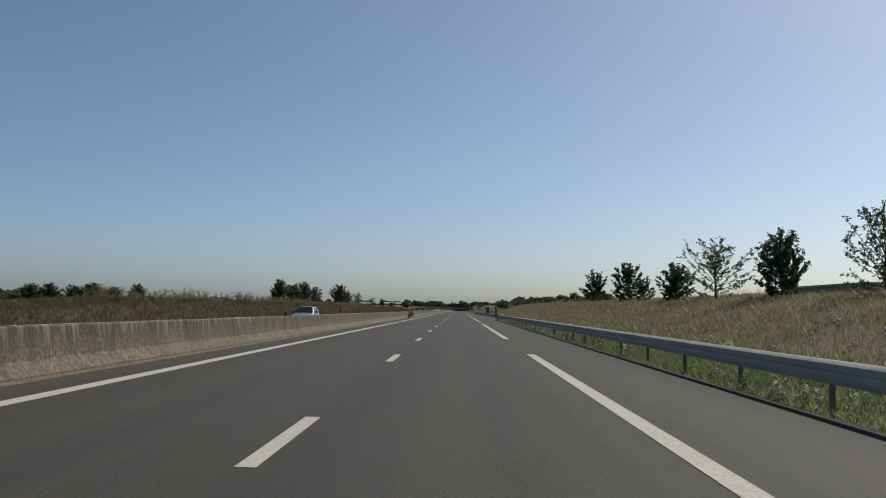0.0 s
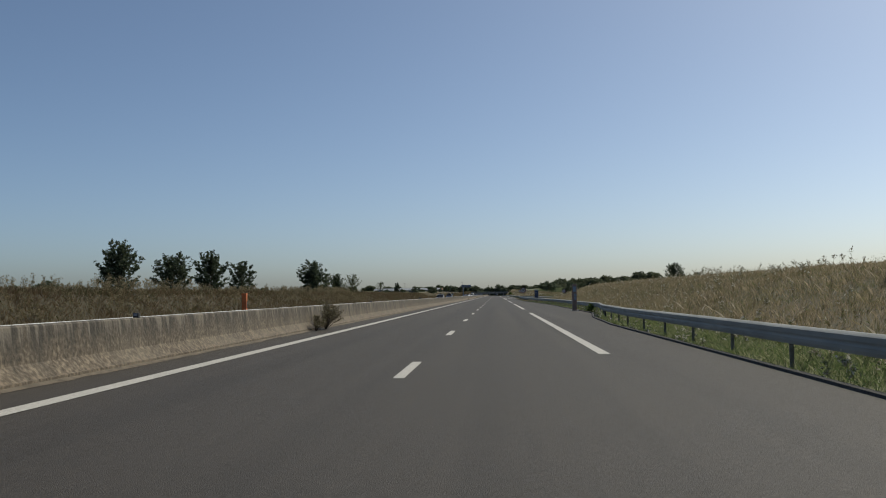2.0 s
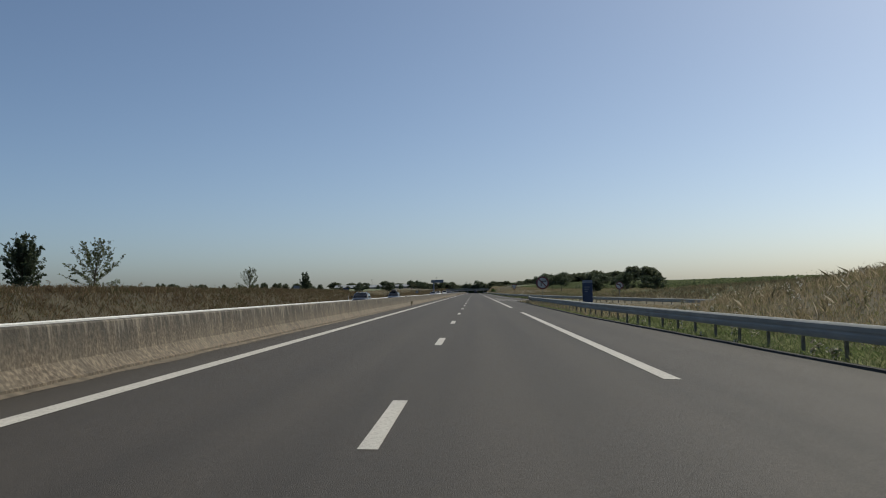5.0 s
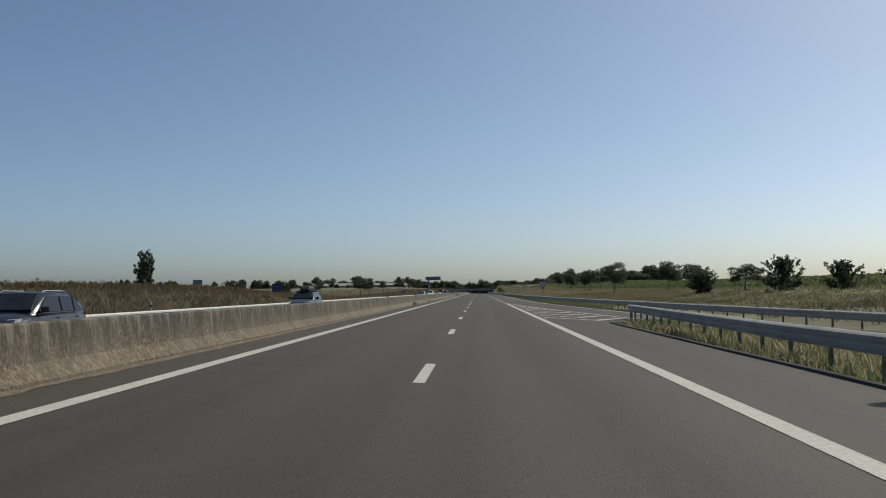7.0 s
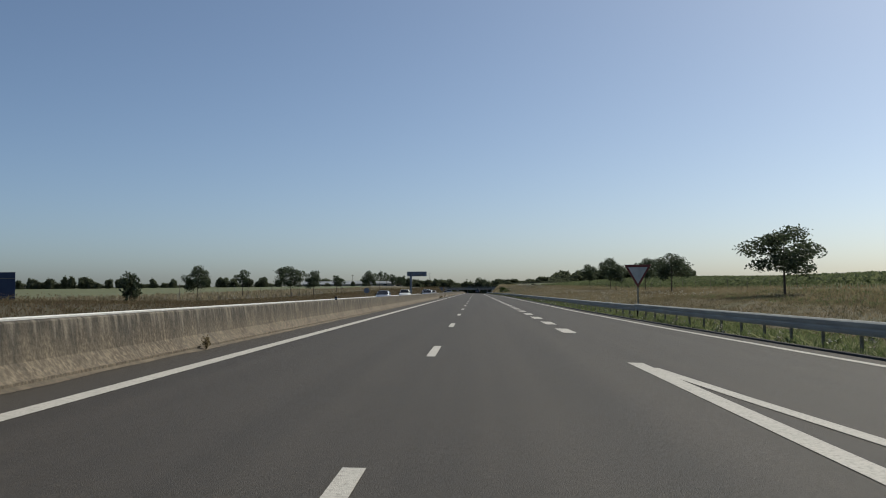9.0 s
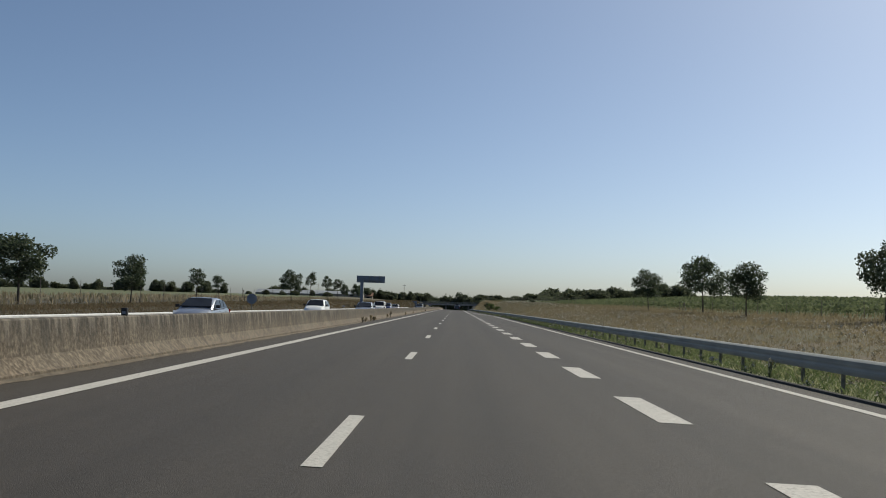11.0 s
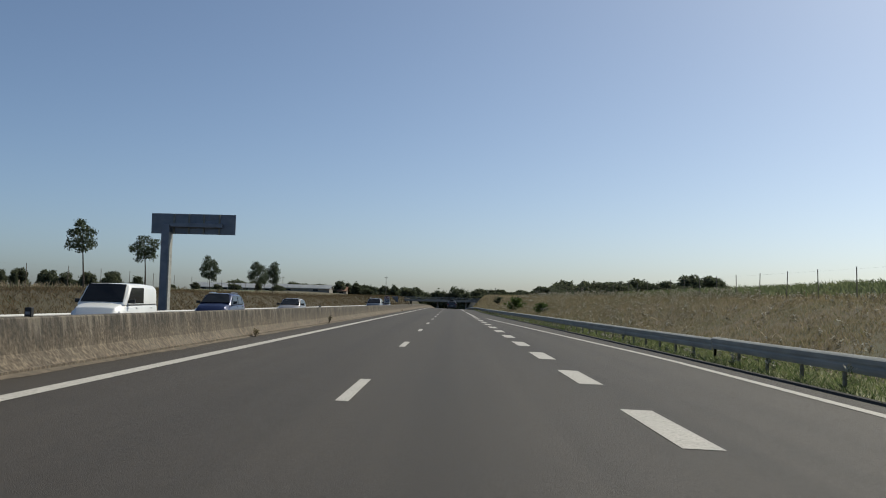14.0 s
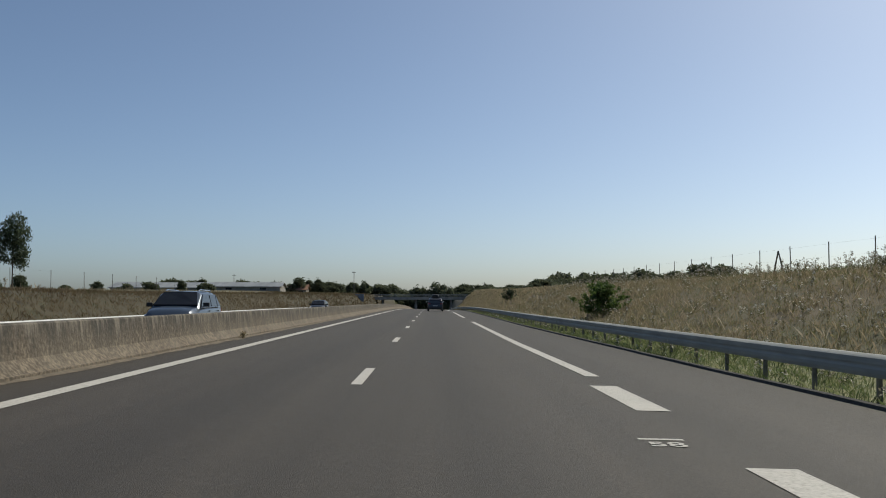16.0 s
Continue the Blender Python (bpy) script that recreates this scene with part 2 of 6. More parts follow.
def concrete_barrier_mat():
    """Slip-formed concrete: pitted pale lower face, dark run-off from the top edge, lime runs."""
    m = mat("barrier_concrete", [(0.058, 0.046, 0.032), (0.118, 0.094, 0.066), (0.208, 0.168, 0.12)], scale=15, detail=12, rough=0.92, bump=0.8, bump_scale=15, big=0.3, big_scale=0.6, big_color=(0.18, 0.155, 0.115), lo=0.33, hi=0.68)
    n, l = m.node_tree.nodes, m.node_tree.links
    bs = n["Principled BSDF"]
    out = bs.inputs["Base Color"].links[0].from_socket
    co = n.new("ShaderNodeTexCoord")
    sep = n.new("ShaderNodeSeparateXYZ")
    l.new(co.outputs["Object"], sep.inputs[0])

    def streak(sy, sz, scale, detail, lo, hi, amount, color, height):
        nonlocal out
        mp = n.new("ShaderNodeMapping")
        mp.inputs["Scale"].default_value = (0.1, sy, sz)
        l.new(co.outputs["Object"], mp.inputs[0])
        nz = n.new("ShaderNodeTexNoise")
        nz.inputs["Scale"].default_value, nz.inputs["Detail"].default_value = scale, detail
        nz.inputs["Roughness"].default_value = 0.62
        l.new(mp.outputs[0], nz.inputs["Vector"])
        ad = n.new("ShaderNodeMath")
        ad.operation = "MULTIPLY_ADD"
        l.new(sep.outputs["Z"], ad.inputs[0])
        ad.inputs[1].default_value = height
        l.new(nz.outputs["Fac"], ad.inputs[2])
        mr = n.new("ShaderNodeMapRange")
        mr.inputs[1].default_value, mr.inputs[2].default_value, mr.inputs[4].default_value = lo, hi, amount
        l.new(ad.outputs[0], mr.inputs[0])
        mx = n.new("ShaderNodeMix")
        mx.data_type = "RGBA"
        l.new(mr.outputs[0], mx.inputs[0])
        l.new(out, mx.inputs[6])
        mx.inputs[7].default_value = (*color, 1)
        out = mx.outputs[2]

    streak(1.7, 0.35, 1.6, 10, 0.62, 0.98, 0.85, (0.040, 0.036, 0.029), 0.52)   # soot and lichen under the top edge
    streak(6.0, 0.22, 1.5, 8, 0.90, 1.14, 0.55, (0.036, 0.033, 0.027), 0.72)  # uneven dark runs
    streak(0.9, 1.6, 2.2, 6, 0.52, 0.72, 0.55, (0.205, 0.152, 0.10), -0.22)   # splashed earth low down
    streak(4.6, 0.22, 1.4, 6, 0.88, 1.02, 0.40, (0.30, 0.26, 0.205), 0.52)    # lime runs
    l.new(out, bs.inputs["Base Color"])
    return m


BARRIER = concrete_barrier_mat()


def car_paint(name, c, metal=0.25):
    m = mat(name, [c, tuple(min(1, v * 1.12) for v in c)], scale=1.5, rough=0.3, metal=metal, spec=0.5)
    m.node_tree.nodes["Principled BSDF"].inputs["Coat Weight"].default_value = 0.35
    return m


# ---- mesh helpers ----
def mesh(name, verts, faces, material, smooth=False):
    me = bpy.data.meshes.new(name)
    me.from_pydata([tuple(v) for v in verts], [], faces)
    me.materials.append(material)
    if smooth:
        me.shade_smooth()
    return me


def thing(name, label, category, group="", kind="", m=None, data=None):
    ob = new(name, data)
    if m is not None:
        ob.matrix_world = m
    return tagged(ob, label, category, group, kind)


def piece(name, me, parent, label=""):
    ob = new(name, me)
    ob.parent = parent
    return tagged(ob, label)


class Build:
    """Collects vertices and faces."""

    def __init__(self):
        self.v, self.f = [], []

    def add(self, vs, fs):
        b = len(self.v)
        self.v += [tuple(p) for p in vs]
        self.f += [tuple(b + i for i in q) for q in fs]
        return self

    def box(self, x0, x1, y0, y1, z0, z1):
        return self.add([(x0, y0, z0), (x1, y0, z0), (x1, y1, z0), (x0, y1, z0), (x0, y0, z1), (x1, y0, z1), (x1, y1, z1), (x0, y1, z1)],
                        [(0, 3, 2, 1), (4, 5, 6, 7), (0, 1, 5, 4), (1, 2, 6, 5), (2, 3, 7, 6), (3, 0, 4, 7)])

    def tube(self, pts, radii, n=6, cap=True):
        rings = []
        for i, p in enumerate(pts):
            p = Vector(p)
            d = (Vector(pts[min(i + 1, len(pts) - 1)]) - Vector(pts[max(i - 1, 0)])).normalized()
            a = d.orthogonal().normalized()
            b = d.cross(a)
            rings.append([p + radii[i] * (a * math.cos(2 * math.pi * k / n) + b * math.sin(2 * math.pi * k / n)) for k in range(n)])
        base = len(self.v)
        for r in rings:
            self.v += [tuple(q) for q in r]
        for i in range(len(rings) - 1):
            for k in range(n):
                self.f.append((base + i * n + k, base + i * n + (k + 1) % n, base + (i + 1) * n + (k + 1) % n, base + (i + 1) * n + k))
        if cap:
            self.f.append(tuple(base + k for k in reversed(range(n))))
            self.f.append(tuple(base + (len(rings) - 1) * n + k for k in range(n)))
        return self

    def sweep(self, profile, stations, close=True, caps=True):
        """profile: list of (u, w); stations: functions' results, one list of points each."""
        n = len(profile)
        base = len(self.v)
        for st in stations:
            self.v += [tuple(p) for p in st]
        for i in range(len(stations) - 1):
            for k in range(n if close else n - 1):
                k2 = (k + 1) % n
                self.f.append((base + i * n + k, base + i * n + k2, base + (i + 1) * n + k2, base + (i + 1) * n + k))
        if caps and close:
            self.f.append(tuple(base + k for k in reversed(range(n))))
            self.f.append(tuple(base + (len(stations) - 1) * n + k for k in range(n)))
        return self

    def mesh(self, name, material, smooth=False, bevel=0.0):
        me = mesh(name, self.v, self.f, material, smooth)
        if bevel:
            bm = bmesh.new()
            bm.from_mesh(me)
            bmesh.ops.remove_doubles(bm, verts=bm.verts, dist=1e-5)
            bmesh.ops.recalc_face_normals(bm, faces=bm.faces)
            bmesh.ops.bevel(bm, geom=[e for e in bm.edges if len(e.link_faces) == 2 and e.calc_face_angle(0) > 0.6], offset=bevel, segments=2, affect="EDGES", profile=0.6)
            bm.to_mesh(me)
            bm.free()
        return me


def lerp_table(table, y):
    v = np.interp(y, [a for a, _ in table], [b for _, b in table])
    return float(v) if np.ndim(v) == 0 else v


def smooth(a, b, t):
    s = min(1.0, max(0.0, (t - a) / (b - a)))
    return s * s * (3 - 2 * s)


def part(name, build, material, parent, label="", smooth_shade=False, bevel=0.0):
    return piece(name, build.mesh(name, material, smooth_shade, bevel), parent, label)


# ---- the lie of the land ----
SLOPE = 0.025          # crossfall of the carriageway, down to the right
LINE_L, LINE_R = -3.37, 3.55
WALL_X = -4.33         # foot of the concrete barrier
KERB_TABLE = [(-80, 5.95), (108, 5.95), (120, 6.5), (131, 7.65), (176, 7.65), (200, 6.9), (225, 6.15), (272, 6.05), (290, 6.0), (292.5, 6.15), (294.5, 6.75), (296, 7.5)]
RAIL_TABLE = [(-80, 5.95), (108, 5.95), (120, 6.5), (131, 7.65), (176, 7.65), (200, 6.9), (225, 6.15), (272, 6.05), (285, 6.65), (296, 7.3)]
RAMP_TABLE = [(225, 24.0), (245, 20.2), (262, 17.0), (280, 14.0), (296, 12.2), (307, 11.2), (319, 10.3), (330, 9.5), (345, 8.6), (361, 8.1), (385, 7.75), (540, 7.75), (580, 7.1), (612, 6.35), (640, 5.95), (1200, 5.95)]
LEFT_TABLE = [(-200, 0.7), (42, 0.7), (64, 1.5), (330, 1.5), (370, 0.7), (410, 0.15), (460, 0.3), (500, 0.7), (550, 1.1), (590, 1.6), (660, 1.7), (760, 2.4), (900, 3.4), (1300, 3.2)]
RIGHT_TABLE = [(-200, 1.6), (60, 1.8), (150, 2.15), (205, 2.2), (228, 1.0), (245, 0.3), (330, 0.2), (380, 0.5), (500, 0.8), (540, 1.5), (590, 1.95), (640, 2.35), (680, 2.7), (726, 3.0), (775, 3.3), (806, 3.7), (850, 4.4), (900, 4.7), (960, 3.4), (1010, 2.6), (1300, 2.8)]
RIGHT_FAR = [(-200, 2.2), (150, 2.8), (210, 2.9), (240, 1.6), (300, 1.0), (480, 1.3), (540, 1.9), (640, 2.6), (700, 3.1), (775, 3.6), (850, 4.8), (900, 5.1), (960, 4.2), (1010, 3.4), (1300, 3.0)]


FIELD_RISE = [(150, 0.0), (300, 0.8), (380, 0.9), (460, 1.0), (530, 1.5), (600, 1.7), (800, 0.5)]


def road_z(y):
    """The carriageway falls away beyond a crest towards the bridge."""
    d = max(0.0, y - 680.0)
    return -min(d, 330.0) ** 2 / 18000.0 - max(0.0, d - 330.0) * 0.012


def main_z(x, y):
    return -SLOPE * x + road_z(y)


def opp_z(x, y):
    return -0.03 + 0.03 * (x + 5.0) + road_z(y)


def right_edge(y):
    """The outer edge of all paving on the right."""
    if y < 225:
        return lerp_table(KERB_TABLE, y)
    if y < 296:
        return lerp_table(KERB_TABLE, y)
    return lerp_table(RAMP_TABLE, y)


def hill(x, y):
    z = 5.0 * math.exp(-((x - 230) / 130) ** 2 - ((y - 1250) / 300) ** 2)
    z += lerp_table(FIELD_RISE, y) * smooth(25, 46, x)
    z += 1.2 * smooth(650, 900, y) * smooth(-30, -60, x)
    z += 2.5 * smooth(1108, 1140, y) * smooth(-230, -150, x) * smooth(300, 200, x)
    return z


def ground_z(x, y):
    dip = road_z(y)
    if x < 0:
        base = -0.52 + dip
        top = lerp_table(LEFT_TABLE, y)
        s = smooth(-16.2, -21.5, x)
        z = base * (1 - s) + top * s
    else:
        ramp = lerp_table(RAMP_TABLE, y) if y > 225 else lerp_table(KERB_TABLE, y)
        a = max(ramp, right_edge(y)) + 1.3
        base = -0.26 + dip
        top, far = lerp_table(RIGHT_TABLE, y), lerp_table(RIGHT_FAR, y)
        b = max(17.0, a + 5)
        s = smooth(a, b, x)
        z = base * (1 - s) + top * s
        s = smooth(b, b + 11, x)
        z = z * (1 - s) + max(far, top) * s
    if -15.8 < x < right_edge(y) + 0.2:
        z = min(z, -0.75 + dip)
    return z + hill(x, y)


def field_part(x, y):
    return (x > (22.5 if y < 400 else 26.5) and y > 222) or (x > 60) or x < -60 or y > 1100


xs = [-3500, -2000, -1200, -700, -400, -250, -160, -110, -80, -60, -48, -40, -34, -30, -27, -25, -23.5, -22.5, -21.5, -20.5, -19.5, -18.5, -17.5, -16.5, -15.9, -15.2, -10, -5, 0, 5.0]
xs += [5.6 + 0.5 * i for i in range(8)] + [10 + 0.8 * i for i in range(14)] + [22, 23.5, 25, 26.5, 28, 30, 33, 37, 42, 50, 60, 75, 95, 120, 150, 190, 240, 300, 400, 600, 1000, 1800, 3500]
ys = [-1500, -700, -350, -180, -100] + [-70 + 4 * i for i in range(290)] + [1100, 1130, 1170, 1220, 1300, 1400, 1550, 1800, 2300, 3000, 4200]
gv = [(x, y, ground_z(x, y) + 0.10 * noise.noise((x * 0.3, y * 0.3, 0)) * (1 if abs(x) > 16 else 0)) for y in ys for x in xs]
gf, gm = [], []
W = len(xs)
for j in range(len(ys) - 1):
    for i in range(W - 1):
        gf.append((j * W + i, j * W + i + 1, (j + 1) * W + i + 1, (j + 1) * W + i))
        cx, cy = (xs[i] + xs[i + 1]) / 2, (ys[j] + ys[j + 1]) / 2
        edge = lerp_table(RAMP_TABLE, cy) if cy > 296 else lerp_table(KERB_TABLE, cy)
        gm.append(1 if field_part(cx, cy) else 3 if edge < cx < edge + 2.6 else 2 if -40 < cx < -15 else 0)
ground_mesh = mesh("ground", gv, gf, GROUND_DRY, True)
for extra in (GROUND_FIELD, GROUND_BROWN, GROUND_GREEN):
    ground_mesh.materials.append(extra)
ground_mesh.polygons.foreach_set("material_index", gm)
thing("ground", "sun-dried grass banks and green fields beside the motorway", "ground", kind="structure", data=ground_mesh)


def strip(xa, xb, zfun, y0, y1, step=4.0, nx=1, lift=0.0):
    """A sheet between two lines x(y), following the road's fall."""
    b = Build()
    n = max(1, int(math.ceil((y1 - y0) / step)))
    for j in range(n + 1):
        y = y0 + (y1 - y0) * j / n
        for i in range(nx + 1):
            x = xa(y) + (xb(y) - xa(y)) * i / nx
            b.v.append((x, y, zfun(x, y) + lift))
    for j in range(n):
        for i in range(nx):
            q = j * (nx + 1) + i
            b.f.append((q, q + 1, q + nx + 2, q + nx + 1))
    return b


def slab(b, depth):
    """Gives a sheet thickness by a lower copy and skirts."""
    me_v, n = list(b.v), len(b.v)
    edges = {}
    for f in b.f:
        for i in range(len(f)):
            e = (f[i], f[(i + 1) % len(f)])
            edges[e] = edges.get(e, 0) + 1
    b.v += [(x, y, z - depth) for x, y, z in me_v]
    for (p, q) in list(edges):
        if (q, p) not in edges:
            b.f.append((q, p, p + n, q + n))
    return b


# ---- carriageways ----
road = thing("road", "dark grey asphalt motorway carriageway with worn wheel tracks", "road", kind="structure",
             data=slab(strip(lambda y: WALL_X - 0.1, right_edge, main_z, -70, 296), 0.5).mesh("road", ASPHALT))
road_merge = thing("road_ahead", "dark grey asphalt motorway carriageway with a merging lane", "road", kind="structure",
                   data=slab(strip(lambda y: WALL_X - 0.1, right_edge, main_z, 296, 1120), 0.5).mesh("road_ahead", ASPHALT))
slip = thing("slip_road", "grey asphalt slip road joining the motorway", "road", kind="structure",
             data=slab(strip(lambda y: lerp_table(RAMP_TABLE, y) - 5.2, lambda y: lerp_table(RAMP_TABLE, y), lambda x, y: main_z(x, y) - 0.004, 226, 296), 0.4).mesh("slip_road", ASPHALT))
thing("opposite_road", "sunlit grey asphalt opposite carriageway beyond the barrier", "road", kind="structure",
      data=slab(strip(lambda y: -15.6, lambda y: -4.95, opp_z, -70, 1120, 8), 0.4).mesh("opposite_road", ASPHALT_OPP))


def mark(name, x0, x1, y0, y1, parent, zfun=main_z, lean=0.0):
    """A painted stripe, 6 mm above the asphalt."""
    n = max(1, int((y1 - y0) / 6))
    b = Build()
    for j in range(n + 1):
        y = y0 + (y1 - y0) * j / n
        for x in (x0, x1):
            xx = x + lean * (y - y0)
            b.v.append((xx, y, zfun(xx, y) + 0.006))
    for j in range(n):
        b.f.append((2 * j, 2 * j + 1, 2 * j + 3, 2 * j + 2))
    return piece(name, b.mesh(name, PAINT), parent)


DASH0 = 6.447
for k in range(-4, 78):
    y = DASH0 + 13 * k
    mark("lane_dash", -0.08, 0.08, y, y + 3.0, road if y < 300 else road_merge)
for y0, y1 in ((-70, 296), (296, 640), (640, 1100)):
    mark("edge_line", LINE_L - 0.12, LINE_L + 0.12, y0, y1, road if y0 < 290 else road_merge)
for y0 in (-65.8, -13.8, 38.2, 90.2, 142.2, 194.2):
    mark("edge_line", LINE_R - 0.12, LINE_R + 0.12, y0, y0 + 39, road)
mark("edge_line", LINE_R - 0.13, LINE_R + 0.13, 247.5, 296, road)
mark("edge_line", LINE_R - 0.13, LINE_R + 0.13, 296, 344, road_merge)
for k in range(-9, 30):
    y = 413.4 + 6.51 * k
    mark("merge_dash", LINE_R - 0.16, LINE_R + 0.24, y, y + 3.0, road_merge)


def line_along(name, table, width, parent, y0, y1):
    xa = lambda y: lerp_table(table, y) - width / 2
    xb = lambda y: lerp_table(table, y) + width / 2
    return piece(name, strip(xa, xb, main_z, y0, y1, 4, 1, 0.007).mesh(name, PAINT), parent)


RIGHT_LINE = [(226, 23.1), (245, 19.4), (262, 16.2), (280, 13.2), (296, 11.5), (307, 10.5), (319, 9.6), (330, 8.85), (345, 7.9), (361, 7.4), (385, 7.05), (540, 7.05), (594.3, 4.47)]
line_along("edge_line", RIGHT_LINE, 0.22, slip, 227, 296)
line_along("edge_line", RIGHT_LINE, 0.22, road_merge, 296, 594.3)
line_along("edge_line", [(606.9, 3.74), (620, 3.58), (646, 3.55)], 0.24, road_merge, 606.9, 646)
for y0 in (659.0, 711.0, 763.0, 815.0, 867.0, 919.0, 971.0):
    mark("edge_line", LINE_R - 0.12, LINE_R + 0.12, y0, y0 + 39, road_merge)
GORE = [(296, 8.6), (299, 8.0), (306, 7.15), (309, 6.7), (314, 6.05), (322.5, 5.38), (328.4, 4.84), (340, 3.85), (344, 3.58)]
line_along("gore_line", GORE, 0.20, road_merge, 296, 343)
line_along("gore_line", [(226, 18.5), (245, 14.9), (262, 11.9), (280, 10.0), (296, 8.6)], 0.20, slip, 232, 296)


def chevron(yt):
    """One V of the gore hatching; yt: where its long pointed arm starts beside the edge line."""
    xl, xr = LINE_R + 0.26, lerp_table(GORE, yt) - 0.30
    w = xr - xl
    if w < 0.25:
        return
    yb = yt - 0.9 - 0.7 * w
    pts = [(xl, yt), (xl + 0.53 * w, yb), (xl + 0.49 * w, yb + 0.78), (xr, yt - 1.1 + 0.5 * w), (xr - 0.13, yt + 0.25 + 0.2 * w), (xl + 0.05, yt - 0.7)]
    b = Build()
    b.add([(px, py, main_z(px, py) + 0.006) for px, py in pts], [(0, 5, 1, 2), (2, 1, 3, 4)])
    part("gore_chevron", b, PAINT, road_merge if yb > 296 else road)


for k in range(12):
    chevron(297.6 + 3.72 * k)

# ---- concrete median barrier ----
PROF = [(0.0, -0.12), (0.0, 0.07), (0.035, 0.085), (0.19, 0.26), (0.245, 0.72), (0.27, 0.745), (0.43, 0.745), (0.455, 0.72), (0.51, 0.26), (0.665, 0.085), (0.70, 0.07), (0.70, -0.12)]


def barrier_run(y0, y1):
    st = []
    n = int((y1 - y0) / 2.0)
    for j in range(n + 1):
        y = y0 + (y1 - y0) * j / n
        w = 0.012 * noise.noise((0.0, y * 0.12, 3.0))
        st.append([(WALL_X - u + w, y, 0.108 + z + road_z(y) + 0.004 * noise.noise((z * 3, y * 0.9, 1.0))) for u, z in PROF])
    return Build().sweep(PROF, st).mesh("concrete_barrier", BARRIER)


barrier = thing("concrete_barrier", "weathered concrete safety barrier with dark run-off streaks along the median", "barrier", kind="structure", data=barrier_run(-70, 1100))
# crumbled dust and grit along the foot of the barrier
dust = strip(lambda y: WALL_X - 0.02, lambda y: WALL_X + 0.09 + 0.10 * noise.noise((y * 0.45, 0, 0)) + 0.06 * noise.noise((y * 1.9, 5, 0)), main_z, -70, 760, 0.5, 1, 0.0)
for i in range(0, len(dust.v), 2):
    x, y, z = dust.v[i]
    dust.v[i] = (x, y, z + 0.04)
    x, y, z = dust.v[i + 1]
    dust.v[i + 1] = (x, y, z + 0.005)
thing("barrier_foot_dust", "pale dust and grit gathered along the barrier foot", "dust", kind="structure", data=dust.mesh("barrier_foot_dust", EARTH))


# ---- bitumen kerbs ----
KPROF = [(0.0, -0.06), (0.03, 0.045), (0.08, 0.06), (0.15, 0.045), (0.20, -0.1)]


def kerb_run(name, fx, y0, y1, label):
    st = []
    n = int((y1 - y0) / 2.5)
    for j in range(n + 1):
        y = y0 + (y1 - y0) * j / n
        w = 0.03 * noise.noise((y * 0.5, 2, 0))
        st.append([(fx(y) + u + w, y, main_z(fx(y), y) + z * (1 + 0.25 * noise.noise((y * 0.8, 0, 7)))) for u, z in KPROF])
    return thing(name, label, "kerb", kind="structure", data=Build().sweep(KPROF, st).mesh(name, KERB))


kerb_run("kerb_main", lambda y: lerp_table(KERB_TABLE, y) - 0.04, -70, 296, "low dark bitumen kerb at the edge of the hard shoulder")
kerb_run("kerb_slip", lambda y: lerp_table(RAMP_TABLE, y) - 0.04, 228, 1000, "low dark bitumen kerb along the slip road and shoulder")

# ---- steel guardrails ----
BEAM = [(-0.028, 0.0), (-0.042, 0.03), (-0.054, 0.06), (-0.062, 0.115), (-0.054, 0.145), (-0.056, 0.165), (-0.072, 0.195), (-0.082, 0.272), (-0.058, 0.290), (-0.02, 0.310), (0.0, 0.318), (0.045, 0.318), (0.045, 0.306), (-0.02, 0.296), (-0.068, 0.262), (-0.058, 0.20), (-0.042, 0.165), (-0.040, 0.145), (-0.048, 0.11), (-0.040, 0.065), (-0.028, 0.03), (-0.014, 0.0)]


def guardrail(name, fx, zfun, y0, y1, top, post_step, label, face=1, posts=True, steel=None):
    """A two-wave steel beam on posts; fx(y) is the beam's face, top its upper edge over the road."""
    g = thing(name, label, "guardrail", group="motorway guardrails")
    seg = 4.0
    n = max(1, int(round((y1 - y0) / seg)))
    yy = [y0 + (y1 - y0) * j / n for j in range(n + 1)]
    per = 12
    for a in range(0, n, per):
        e = min(n, a + per)
        st = []
        for j in range(a, e + 1):
            y = yy[j]
            sag = 0.006 * noise.noise((y * 0.21, 9, 0))
            st.append([(fx(y) + face * u + sag, y + 0.012 * (1 if j == a else 0), zfun(fx(y), y) + top - 0.318 + w + sag) for u, w in BEAM])
        part("beam", Build().sweep(BEAM, st), steel or STEEL, g)
    if not posts:
        return g
    post = Build()
    for sx in (-0.035, 0.029):
        post.box(sx, sx + 0.006, -0.022, 0.022, -0.9, 0.0)
    post.box(-0.029, 0.029, -0.003, 0.003, -0.9, 0.0)
    pm = post.mesh("post", STEEL_POST)
    block = Build().box(-0.05, 0.05, -0.06, 0.06, -0.2, -0.03).mesh("spacer", STEEL_DARK)
    m = int((y1 - y0) / post_step)
    for j in range(m + 1):
        y = y0 + 0.4 + post_step * j
        x = fx(y) + face * 0.16
        o = piece("post", pm, g)
        o.location = (x, y, zfun(fx(y), y) + top - 0.06)
    return g


